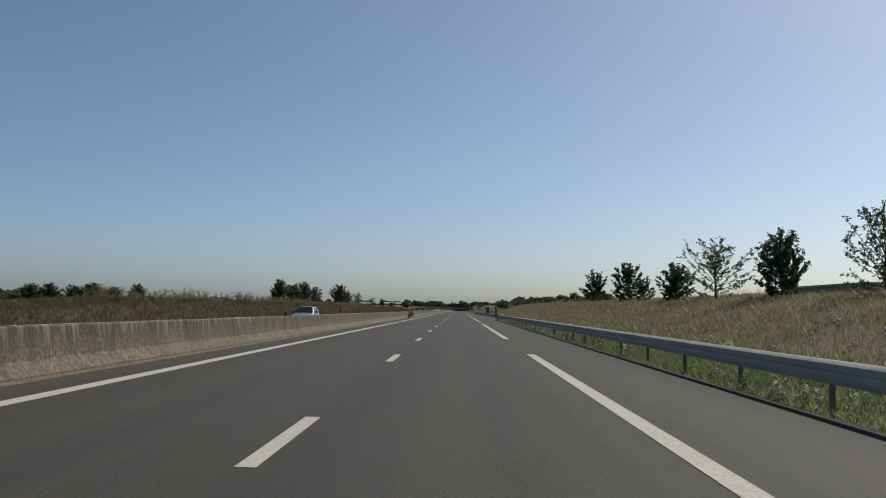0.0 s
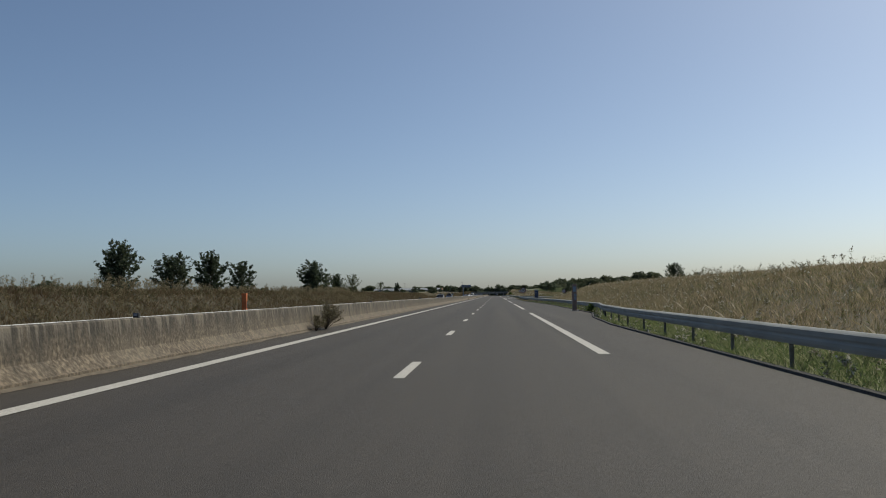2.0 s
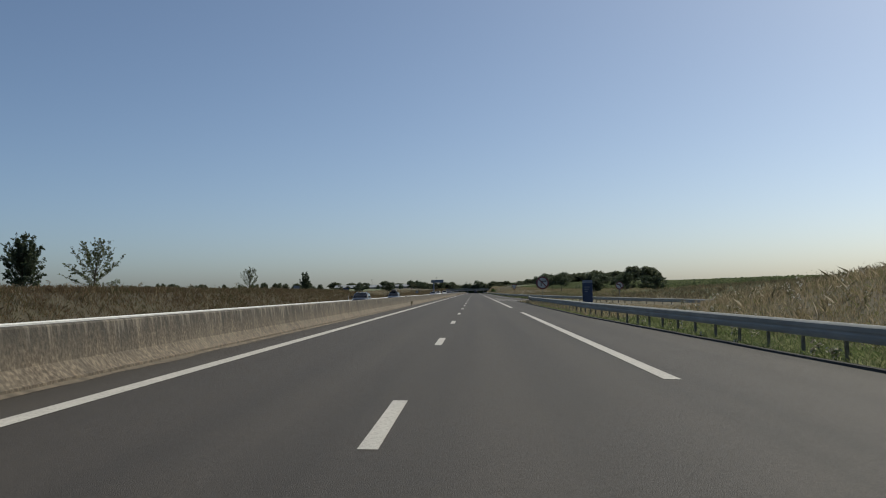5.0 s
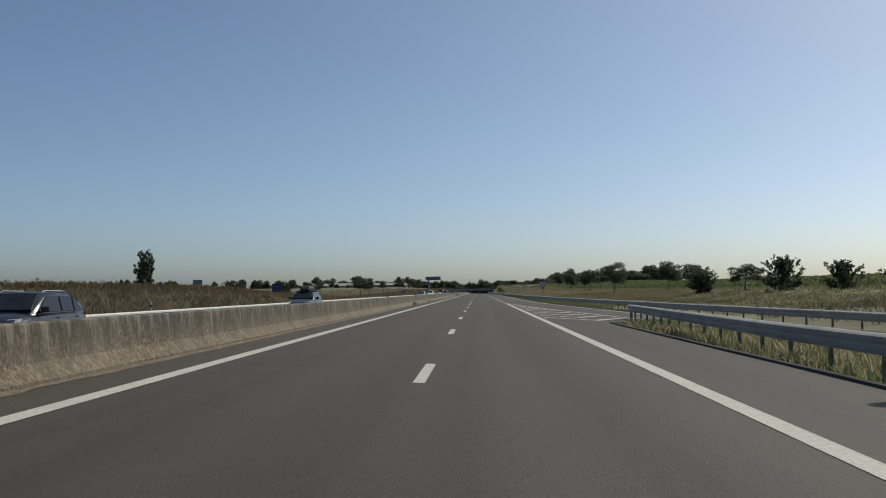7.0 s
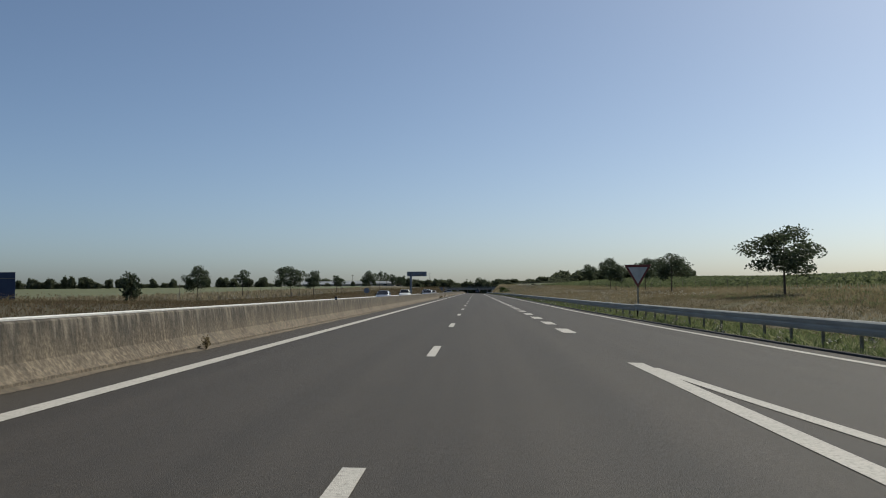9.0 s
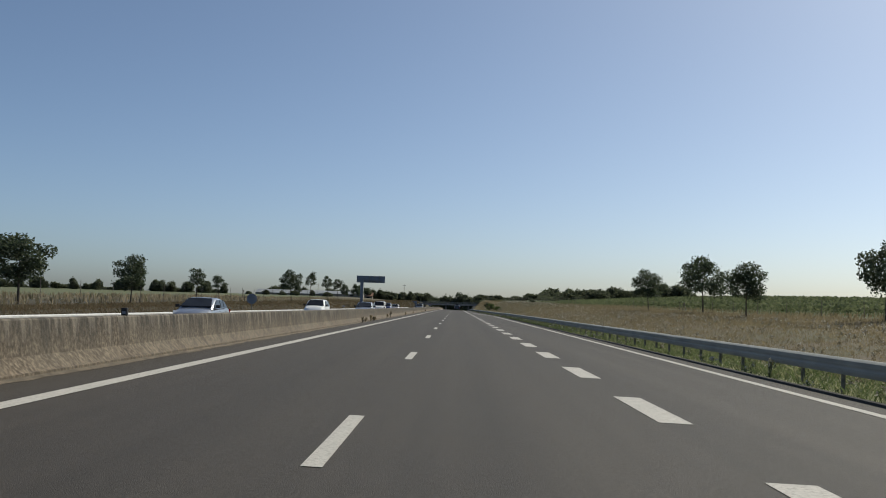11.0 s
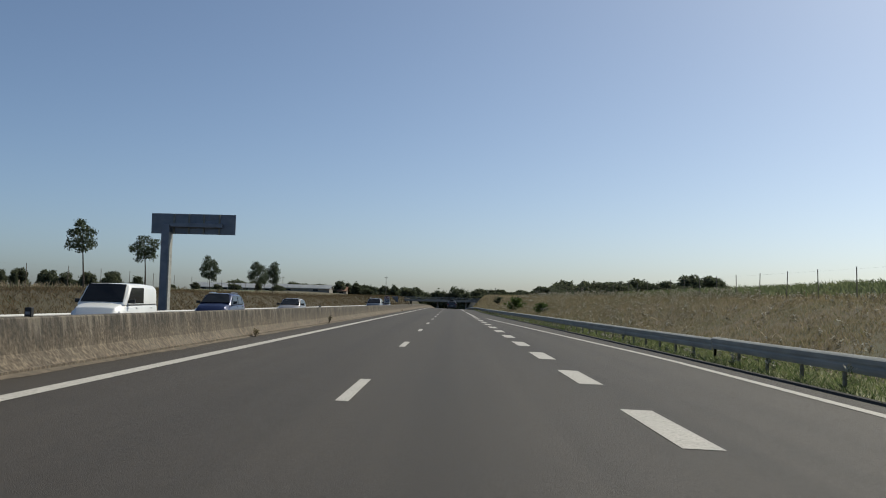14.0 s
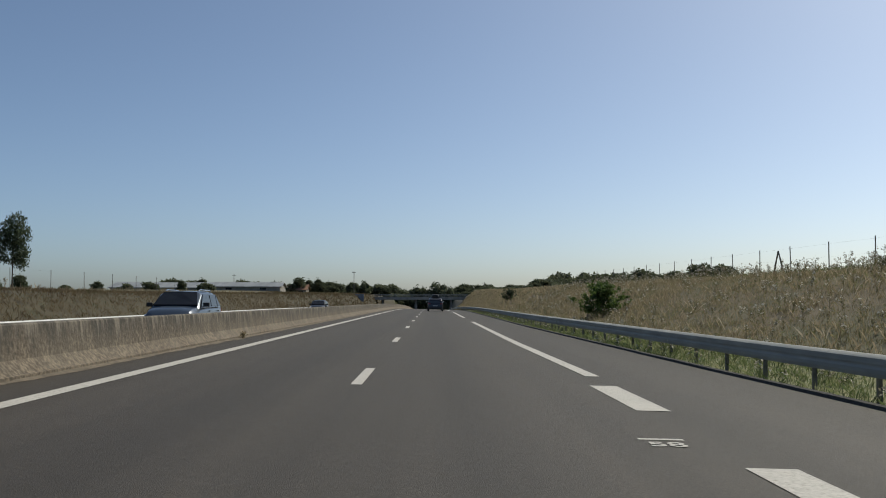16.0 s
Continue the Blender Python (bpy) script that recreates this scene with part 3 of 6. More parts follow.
main_rail = lambda y: lerp_table(RAIL_TABLE, y) + 0.55
slip_rail = lambda y: lerp_table(RAMP_TABLE, y) + 0.62
guardrail("guardrail", main_rail, main_z, -64, 120, 0.70, 4.0, "long galvanised steel guardrail on the grassy verge")
guardrail("guardrail", main_rail, main_z, 120, 297.1, 0.68, 2.0, "galvanised steel guardrail bending round a lay-by and ending at the gore")
guardrail("guardrail", slip_rail, main_z, 228, 372, 0.70, 2.0, "galvanised steel guardrail along the outside of the slip road")
guardrail("guardrail", slip_rail, main_z, 372, 540, 0.66, 2.0, "galvanised steel guardrail beside the merging lane")
guardrail("guardrail", slip_rail, main_z, 540, 760, 0.62, 2.0, "galvanised steel guardrail on the verge before the bridge")
guardrail("guardrail", slip_rail, main_z, 760, 1000, 0.62, 4.0, "galvanised steel guardrail running down towards the bridge")
guardrail("guardrail", lambda y: -15.3, opp_z, -64, 420, 0.69, 4.0, "galvanised steel guardrail beyond the opposite carriageway", face=-1, steel=STEEL_SUNLIT)
guardrail("guardrail", lambda y: -15.3, opp_z, 420, 1000, 0.69, 4.0, "galvanised steel guardrail on the far side of the opposite carriageway", face=-1, steel=STEEL_SUNLIT)
# rounded end terminal of the rail at the gore
term = thing("rail_terminal", "rounded grey steel end terminal of the guardrail at the gore", "guardrail end")
tb = Build()
tx, ty = main_rail(297.1), 297.15
tz = main_z(tx, ty) + 0.68
prof = [(0.16 * math.cos(a), 0.16 * math.sin(a)) for a in [math.pi * k / 8 for k in range(9)]]
ring = [(tx + 0.1 + u, ty + v) for u, v in prof]
tb.v += [(x, y, tz - 0.32) for x, y in ring] + [(x, y, tz) for x, y in ring]
tb.f += [(k, k + 1, k + 10, k + 9) for k in range(8)] + [tuple(range(9, 18)), tuple(reversed(range(9)))]
part("cap", tb, STEEL, term)
part("post", Build().box(tx + 0.04, tx + 0.16, ty - 0.05, ty + 0.05, tz - 1.0, tz - 0.3), STEEL_DARK, term)


# ---- bridge over the cutting ----
def bridge():
    by, top = 925.0, 2.5
    g = thing("road_bridge", "concrete road bridge crossing over the motorway cutting", "bridge")
    part("deck", Build().box(-34, 30, by, by + 9, top - 0.85, top), CONCRETE_PLAIN, g, bevel=0.05)
    for y in (by + 0.1, by + 8.6):
        part("edge_beam", Build().box(-34, 30, y - 0.15, y + 0.35, top, top + 0.25), CONCRETE_PLAIN, g)
        rail = Build()
        for z in (0.55, 0.85, 1.15):
            rail.box(-34, 30, y + 0.05, y + 0.12, top + z, top + z + 0.06)
        part("handrail", rail, STEEL, g)
        pm = Build().box(-0.04, 0.04, -0.04, 0.04, 0.0, 1.2).mesh("baluster", STEEL_DARK)
        for k in range(33):
            piece("baluster", pm, g).location = (-33.9 + 2 * k, y + 0.085, top)
    col = Build().tube([(0, 0, -9), (0, 0, 0)], [0.45, 0.45], 14).mesh("pier", CONCRETE_PLAIN, True)
    for x in (-17.2, -4.7, 8.6):
        for y in (2.2, 6.8):
            piece("pier", col, g).location = (x, by + y, top - 0.84)
    for x0, x1 in ((-37, -31), (27, 33)):
        part("abutment", Build().box(x0, x1, by - 0.5, by + 9.5, -6, top - 0.02), CONCRETE_PLAIN, g, bevel=0.05)


bridge()

# ---- signs ----
def disc(r, n=40, y0=-0.012, y1=0.012, inner=0.0):
    b = Build()
    ring = lambda rad, y: [(rad * math.cos(2 * math.pi * k / n), y, rad * math.sin(2 * math.pi * k / n)) for k in range(n)]
    if inner:
        b.v += ring(r, y0) + ring(inner, y0) + ring(r, y1) + ring(inner, y1)
        for k in range(n):
            k2 = (k + 1) % n
            b.f += [(k, k2, n + k2, n + k), (2 * n + k, 3 * n + k, 3 * n + k2, 2 * n + k2), (k, 2 * n + k, 2 * n + k2, k2), (n + k, n + k2, 3 * n + k2, 3 * n + k)]
    else:
        b.v += ring(r, y0) + ring(r, y1)
        b.f += [tuple(range(n)), tuple(reversed(range(n, 2 * n)))] + [(k, n + k, n + (k + 1) % n, (k + 1) % n) for k in range(n)]
    return b


def stroke(pts, w, y):
    """A flat poly-line band in the sign's plane."""
    b = Build()
    for (x0, z0), (x1, z1) in zip(pts, pts[1:]):
        d = Vector((x1 - x0, z1 - z0)).normalized()
        nx, nz = -d.y * w / 2, d.x * w / 2
        b.add([(x0 + nx, y, z0 + nz), (x0 - nx, y, z0 - nz), (x1 - nx, y, z1 - nz), (x1 + nx, y, z1 + nz)], [(0, 1, 2, 3)])
    return b


def no_turn_sign(x, y, zc, r, label, mirrored=False, tilt=0):
    zg = ground_z(x, y)
    g = thing("prohibition_sign", label, "road sign", group="no-turn signs", m=pose(x, y, zg, 0, 0, tilt))
    h = zc - zg
    up = lambda b: Build().add([(p[0], p[1], p[2] + h) for p in b.v], b.f)
    part("panel", up(disc(r, y0=-0.01, y1=0.02)), SIGN_BACK, g)
    face = part("face", up(disc(r * 0.97, y0=-0.014, y1=-0.0105)), SIGN_WHITE, g, "white reflective face")
    part("red_ring", up(disc(r * 0.985, y0=-0.020, y1=-0.012, inner=r * 0.76)), SIGN_RED, face, "red border ring")
    s = -1 if mirrored else 1
    part("arrow", up(stroke([(-0.22 * r * s, -0.50 * r), (-0.22 * r * s, 0.24 * r), (0.42 * r * s, 0.26 * r)], 0.13 * r, -0.0165)), SIGN_BLACK, face, "black turn arrow")
    part("arrow_head", up(Build().add([(0.40 * r * s, -0.0165, 0.44 * r), (0.62 * r * s, -0.0165, 0.26 * r), (0.40 * r * s, -0.0165, 0.08 * r)], [(0, 2, 1) if s > 0 else (0, 1, 2)])), SIGN_BLACK, face)
    part("slash", up(stroke([(-0.56 * r, 0.56 * r), (0.56 * r, -0.56 * r)], 0.15 * r, -0.0175)), SIGN_RED, face, "red diagonal bar")
    part("post", Build().box(-0.04, 0.04, 0.022, 0.10, -0.3, h + 0.75 * r), STEEL_DARK, g, bevel=0.006)
    for dz in (-0.35, 0.35):
        part("clamp", Build().box(-0.09, 0.09, 0.021, 0.112, h + dz * r - 0.02, h + dz * r + 0.02), STEEL_DARK, g)


no_turn_sign(7.32, 266.5, 1.86, 0.62, "large round no-right-turn sign with red border on a post")
no_turn_sign(17.4, 283.9, 1.55, 0.46, "small round no-turn sign with red border beyond the slip road", mirrored=True, tilt=-14)


def gantry_sign():
    x, y = -17.0, 572.0
    zg = ground_z(x, y)
    g = thing("direction_sign", "large grey-backed motorway sign on a cantilever steel mast, seen from behind", "road sign", m=pose(0, y, 0))
    part("mast", Build().box(-17.25, -16.75, 0.10, 0.55, zg - 0.3, 5.75), SIGN_BACK, g, "square grey steel mast", bevel=0.03)
    part("mast_edge", Build().box(-16.748, -16.66, 0.05, 0.60, zg - 0.1, 5.25), STEEL, g, "bright galvanised side flange")
    part("foot_plate", Build().box(-17.5, -16.5, -0.15, 0.8, zg - 0.05, zg + 0.04), STEEL_DARK, g)
    part("arm", Build().box(-16.7, -13.4, 0.12, 0.42, 5.60, 5.86), SIGN_BACK, g, bevel=0.02)
    panel = part("panel", Build().box(-18.02, -12.62, 0.50, 0.56, 5.18, 6.48), SIGN_BACK, g, "blue-grey panel back", bevel=0.01)
    for k in range(9):
        part("rib", Build().box(-18.0, -12.64, 0.478, 0.499, 5.21 + 0.145 * k, 5.235 + 0.145 * k), SIGN_BACK, panel)
    for xx in (-16.55, -15.6, -14.65, -13.65):
        part("bracket", Build().box(xx - 0.05, xx + 0.05, 0.40, 0.477, 5.2, 6.46), STEEL_DARK, panel)
    part("front_face", Build().box(-17.98, -12.66, 0.562, 0.57, 5.22, 6.44), SIGN_BLUE, panel, "blue face turned to the opposite traffic")


gantry_sign()


def small_back_sign(x, y, zc, w, h, label, name="road_sign", shape="rect", material=None, posts=1, turn=0):
    zg = ground_z(x, y)
    g = thing(name, label, "road sign", m=pose(x, y, zg, 0, 0, turn))
    c = zc - zg
    if shape == "disc":
        b = disc(w / 2)
        part("panel", Build().add([(p[0], p[1], p[2] + c) for p in b.v], b.f), material or SIGN_BACK, g)
    elif shape == "triangle":
        def tri(s, y0, y1, inner=None):
            pts = [(-s / 2, c + s * 0.36), (s / 2, c + s * 0.36), (0, c - s * 0.51)]
            return Build().add([(px, y0, pz) for px, pz in pts] + [(px, y1, pz) for px, pz in pts], [(0, 2, 1), (3, 4, 5), (0, 1, 4, 3), (1, 2, 5, 4), (2, 0, 3, 5)])
        pa = part("panel", tri(w, -0.012, 0.012), SIGN_RED, g, "red-bordered give-way plate")
        part("face", tri(w * 0.72, -0.018, -0.0125), SIGN_WHITE, pa, "white centre")
    else:
        pa = part("panel", Build().box(-w / 2, w / 2, -0.015, 0.015, c - h / 2, c + h / 2), material or SIGN_BACK, g, bevel=0.005)
        for k in (-0.3, 0.3):
            part("stiffener", Build().box(-w / 2 + 0.02, w / 2 - 0.02, -0.04, -0.016, c + k * h - 0.02, c + k * h + 0.02), STEEL_DARK, pa)
    for k in range(posts):
        px = 0 if posts == 1 else (-0.3 + 0.6 * k) * w
        part("post", Build().box(px - 0.035, px + 0.035, 0.02, 0.09, -0.3, c + h * 0.4), STEEL_DARK, g)


small_back_sign(-38.8, 379, 2.35, 1.35, 1.5, "grey back of a two-post road sign in dry grass", posts=2)
small_back_sign(-28.3, 382.4, 1.55, 1.4, 1.9, "dark blue road sign board among the roadside trees", material=SIGN_BLUE, posts=2)
small_back_sign(-19.1, 490.5, 1.3, 1.02, 1.0, "dark round back of a road sign beyond the barrier", shape="disc")
small_back_sign(9.6, 377, 2.0, 1.45, 1.3, "triangular give-way sign beside the slip road", shape="triangle")
small_back_sign(-20.3, 850, 2.1, 3.8, 2.2, "large blue-grey road sign back standing on the far bank", posts=3)
small_back_sign(-16.4, 541.5, 0.65, 0.38, 0.2, "small white roadside marker plate on a post", posts=1, material=SIGN_WHITE)


def totem(x, y):
    zg = ground_z(x, y)
    g = thing("information_panel", "tall blue information panel with a pale top band", "road sign", m=pose(x, y, zg, 0, 0, -8))
    pa = part("panel", Build().box(-0.38, 0.38, -0.04, 0.04, 0.35, 2.15), SIGN_BLUE, g, bevel=0.015)
    part("top_band", Build().box(-0.375, 0.375, -0.046, -0.041, 1.93, 2.13), SIGN_BACK, pa, "pale grey top band")
    for k in range(3):
        part("text_bar", Build().box(-0.22, 0.16 - 0.06 * k, -0.046, -0.041, 1.58 - 0.16 * k, 1.64 - 0.16 * k), SIGN_BACK, pa, "illegible pale line of writing")
    for px in (-0.25, 0.25):
        part("leg", Build().box(px - 0.03, px + 0.03, -0.03, 0.03, -0.3, 0.36), STEEL_DARK, g)


totem(9.4, 249.5)


def sos_post(x, y, z, label, turn=0, paint=ORANGE, look_of="orange enamelled column"):
    g = thing("emergency_phone", label, "emergency phone", group="roadside emergency phones", m=pose(x, y, z, 0, 0, turn))
    part("body", Build().box(-0.17, 0.17, -0.13, 0.13, 0.06, 1.86), paint, g, look_of, bevel=0.03)
    part("cap", Build().box(-0.175, 0.175, -0.135, 0.135, 1.862, 1.97), paint, g, bevel=0.02)
    part("base", Build().box(-0.25, 0.25, -0.2, 0.2, -0.25, 0.058), CONCRETE_PLAIN, g, bevel=0.01)
    if paint is SHADED_ORANGE:
        plate = part("upper_plate", Build().box(-0.11, 0.12, -0.142, -0.1305, 1.42, 1.80), PHONE_PLATE, g, "grey-blue reflective plate", bevel=0.004)
        badge = part("phone_badge", Build().box(-0.02, 0.15, -0.142, -0.1305, 1.08, 1.27), PHONE_PLATE, g, "grey-blue badge with a dark telephone handset", bevel=0.004)
        part("handset", stroke([(0.02, 1.215), (0.05, 1.225), (0.09, 1.19), (0.115, 1.14)], 0.028, -0.1435), SIGN_BLACK, badge)
        part("lower_badge", Build().box(-0.02, 0.13, -0.139, -0.1305, 0.82, 1.05), PHONE_PLATE, g)
    door = part("speaking_panel", Build().box(-0.178, -0.1705, -0.09, 0.09, 0.95, 1.45), PLASTIC, g)
    part("grille", Build().box(-0.184, -0.1785, -0.05, 0.05, 1.25, 1.38), STEEL_DARK, door)


# same orange phone as across the road, its shaded look painted brown
sos_post(7.22, 138.9, main_z(7.2, 139) - 0.0, "tall orange emergency phone column on the hard shoulder, coloured brown for shade", 0, SHADED_ORANGE, "orange column with its shade painted in as brown")
sos_post(-16.28, 133.7, ground_z(-16.28, 133.7) + 0.02, "orange emergency phone column behind the far guardrail", 180)


def text_mesh(body, size, material, extrude=0.0, bold=0.0):
    cu = bpy.data.curves.new("text", "FONT")
    cu.body, cu.size, cu.align_x, cu.align_y, cu.extrude = body, size, "CENTER", "CENTER", extrude
    cu.offset = bold
    ob = bpy.data.objects.new("text", cu)
    scene.collection.objects.link(ob)
    bpy.context.view_layer.update()
    me = bpy.data.meshes.new_from_object(ob.evaluated_get(bpy.context.evaluated_depsgraph_get()))
    bpy.data.objects.remove(ob)
    me.materials.clear()
    me.materials.append(material)
    return me


def km_marker(x, y):
    z = 0.853 + road_z(y)
    g = thing("kilometre_marker", "white kilometre plate reading 58 on the concrete barrier", "kilometre marker", m=pose(x, y, z))
    n = 14
    arch = [(0.26 * math.cos(math.pi * k / n), 0.62 + 0.26 * math.sin(math.pi * k / n)) for k in range(n + 1)]
    pts = [(0.26, 0.18)] + arch + [(-0.26, 0.18)]
    b = Build()
    m = len(pts)
    b.v += [(px, -0.02, pz) for px, pz in pts] + [(px, 0.02, pz) for px, pz in pts]
    b.f += [tuple(range(m)), tuple(reversed(range(m, 2 * m)))] + [(k, m + k, m + (k + 1) % m, (k + 1) % m) for k in range(m)]
    plate = part("plate", b, SIGN_WHITE, g)
    cap = [(0.24, 0.60)] + [(0.24 * math.cos(math.pi * k / n), 0.62 + 0.235 * math.sin(math.pi * k / n)) for k in range(n + 1)] + [(-0.24, 0.60)]
    part("red_cap", Build().add([(px, -0.026, pz) for px, pz in cap], [tuple(range(len(cap)))]), SIGN_RED, plate, "dull red rounded cap")
    t = piece("number", text_mesh("58", 0.37, SIGN_BLUE, 0.0, 0.008), plate, "blue number 58")
    t.matrix_basis = pose(0, -0.027, 0.38, 90, 0, 0)
    part("bars", Build().box(-0.15, -0.07, -0.029, -0.0265, 0.645, 0.735).box(0.0, 0.14, -0.029, -0.0265, 0.645, 0.735), SIGN_WHITE, plate, "plain pale bars")
    part("stem", Build().box(-0.03, 0.03, -0.025, 0.025, -0.01, 0.2), STEEL_DARK, g)


km_marker(WALL_X - 0.35, 599.0)
stencil = piece("painted_number", text_mesh("58", 0.34, PAINT, 0.0, 0.006), road_merge, "white stencilled kilometre number on the asphalt")
stencil.matrix_basis = pose(3.09, 599.72, main_z(3.09, 599.72) + 0.007, 0, math.degrees(math.atan(SLOPE)), 0)
mark("painted_bar", 2.90, 3.31, 599.98, 600.06, road_merge)


def delineator(x, y, h):
    """Slim white edge post with a dark band."""
    g = thing("delineator_post", "slim white plastic edge post beyond the opposite carriageway", "edge post", m=pose(x, y, ground_z(x, y)))
    part("post", Build().tube([(0, 0, -0.2), (0, 0, h), (0.02, 0, h + 0.06)], [0.055, 0.05, 0.02], 8), SIGN_WHITE, g)
    part("band", Build().tube([(0, 0, h - 0.22), (0, 0, h - 0.10)], [0.055, 0.055], 8), SIGN_BLACK, g, "dark reflector band")


delineator(-16.0, 300.0, 1.25)

# small boxes on the barrier top and their rust runs
def barrier_box(y, big):
    z = 0.853 + road_z(y)
    g = thing("barrier_marker", "small dark reflector box bolted on the concrete barrier top", "barrier marker", group="barrier reflector boxes", m=pose(WALL_X - 0.30, y, z))
    part("box", Build().box(-0.05, 0.05, -0.04, 0.04, -0.005, 0.13 if big else 0.08), PLASTIC, g, bevel=0.012)
    part("reflector", Build().box(-0.032, 0.032, -0.046, -0.0405, 0.03, 0.07), SIGN_BACK, g)


for y, big in ((31.5, 1), (59.0, 0), (86.6, 0), (114.5, 0), (142.1, 1), (252.5, 0), (307.9, 1), (331.6, 0), (363.0, 1), (418.1, 1), (473.2, 1), (528.3, 1), (556.0, 0), (640.0, 1)):
    barrier_box(y, big)


# ---- fences ----
def fence(name, fx, y0, y1, step, h, label, brace=()):
    g = thing(name, label, "fence", group="field fences")
    pm = Build().tube([(0, 0, -0.4), (0, 0, h)], [0.028, 0.024], 7).mesh("post", WOOD_POST)
    wire = Build()
    ys_ = [y0 + step * k for k in range(int((y1 - y0) / step) + 1)]
    for y in ys_:
        o = piece("post", pm, g)
        x = fx(y)
        o.matrix_basis = pose(x, y, ground_z(x, y), random.uniform(-2, 2), random.uniform(-2, 2), random.uniform(0, 90))
    for z in (0.45, 0.9, h - 0.1):
        pts = [(fx(y), y, ground_z(fx(y), y) + z) for y in ys_]
        wire.tube(pts, [0.0018] * len(pts), 3, False)
    part("wire", wire, STEEL_DARK, g)
    for y in brace:
        x = fx(y)
        for dy in (-0.9, 0.9):
            z = ground_z(x, y)
            part("brace", Build().tube([(x, y + dy, z - 0.1), (x, y, z + h * 0.9)], [0.045, 0.04], 6), WOOD_POST, g)


fence("field_fence", lambda y: 20.0 - 0.008 * (y - 540), 540, 700, 4.2, 1.6, "weathered wooden post and wire fence along the field edge", brace=(638.2,))
fence("field_fence", lambda y: 26.3, 400, 536, 6.5, 1.05, "low weathered post and wire fence before the maize", brace=(502.0,))
fence("field_fence", lambda y: -30.0, 420, 700, 7.0, 1.9, "thin post and wire fence behind the roadside trees", brace=(532.5,))


# ---- buildings ----
def long_barn(x0, x1, y, depth, z, wall_h, roof_h, label, roof=None, name="farm_building"):
    g = thing(name, label, "building")
    w = part("wall", Build().box(x0, x1, y, y + depth, z - 2, z + wall_h), BUILDING_WALL, g)
    r = Build()
    ym = y + depth / 2
    o = 0.6
    r.add([(x0 - o, y - o, z + wall_h - 0.1), (x1 + o, y - o, z + wall_h - 0.1), (x1 + o, ym, z + wall_h + roof_h), (x0 - o, ym, z + wall_h + roof_h), (x1 + o, y + depth + o, z + wall_h - 0.1), (x0 - o, y + depth + o, z + wall_h - 0.1),
           (x0 - o, y - o, z + wall_h + 0.1), (x1 + o, y - o, z + wall_h + 0.1), (x1 + o, ym, z + wall_h + roof_h + 0.2), (x0 - o, ym, z + wall_h + roof_h + 0.2), (x1 + o, y + depth + o, z + wall_h + 0.1), (x0 - o, y + depth + o, z + wall_h + 0.1)],
          [(6, 7, 8, 9), (9, 8, 10, 11), (0, 3, 2, 1), (3, 5, 4, 2), (0, 1, 7, 6), (4, 5, 11, 10), (1, 2, 8, 7), (2, 4, 10, 8), (0, 6, 9, 3), (3, 9, 11, 5)])
    part("roof", r, roof or BUILDING_ROOF, g)
    for xx in (x0, x1):
        s = 0.02 if xx == x1 else -0.02
        part("gable", Build().add([(xx + s, y, z + wall_h - 0.2), (xx + s, y + depth, z + wall_h - 0.2), (xx + s, ym, z + wall_h + roof_h - 0.1)], [(0, 1, 2) if xx == x1 else (0, 2, 1)]), BUILDING_WALL, g)
    n = max(2, int((x1 - x0) / 9))
    for k in range(n):
        cx = x0 + (x1 - x0) * (k + 0.5) / n
        wd = part("window", Build().box(cx - 1.1, cx + 1.1, y - 0.06, y + 0.05, z + wall_h * 0.45, z + wall_h * 0.8), GLASS_DARK, g)
        part("frame", Build().box(cx - 1.2, cx + 1.2, y - 0.09, y - 0.01, z + wall_h * 0.8, z + wall_h * 0.8 + 0.12), STEEL_DARK, wd)
    return g


long_barn(-114, -57, 912, 16, 4.3, 1.5, 1.9, "long low farm shed with a pale sheet-metal roof")
long_barn(-76, -52, 905, 12, 4.2, 1.9, 1.5, "pale rendered farm shed with a shallow roof")
long_barn(-64, -54, 985, 9, 4.0, 2.0, 2.2, "small house with a brown tiled roof among trees", ROOF_TILE, "farm_house")
hut = thing("service_hut", "low grey concrete service hut behind the grassy bank", "building", m=pose(26, 56, ground_z(26, 56)))
part("wall", Build().box(-1.8, 1.8, -6, 6, -0.5, 0.24), CONCRETE_PLAIN, hut)
part("roof", Build().box(-2.0, 2.0, -6.2, 6.2, 0.242, 0.38), BUILDING_ROOF, hut, bevel=0.02)


def utility_pole(x, y, h):
    z = ground_z(x, y)
    g = thing("utility_pole", "tall wooden utility pole with a crossarm on the skyline", "utility pole", group="utility poles", m=pose(x, y, z))
    part("pole", Build().tube([(0, 0, -0.5), (0, 0, h)], [0.16, 0.11], 8), WOOD_POST, g)
    part("crossarm", Build().box(-0.9, 0.9, -0.06, 0.06, h - 0.7, h - 0.55), WOOD_POST, g)
    for x_ in (-0.75, 0, 0.75):
        part("insulator", Build().tube([(x_, 0, h - 0.55), (x_, 0, h - 0.3)], [0.05, 0.04], 6), SIGN_WHITE, g)


for x, y, h in ((-33, 985, 11), (25.5, 1000, 6.4), (-98, 1040, 10), (95, 1120, 10)):
    utility_pole(x, y, h)


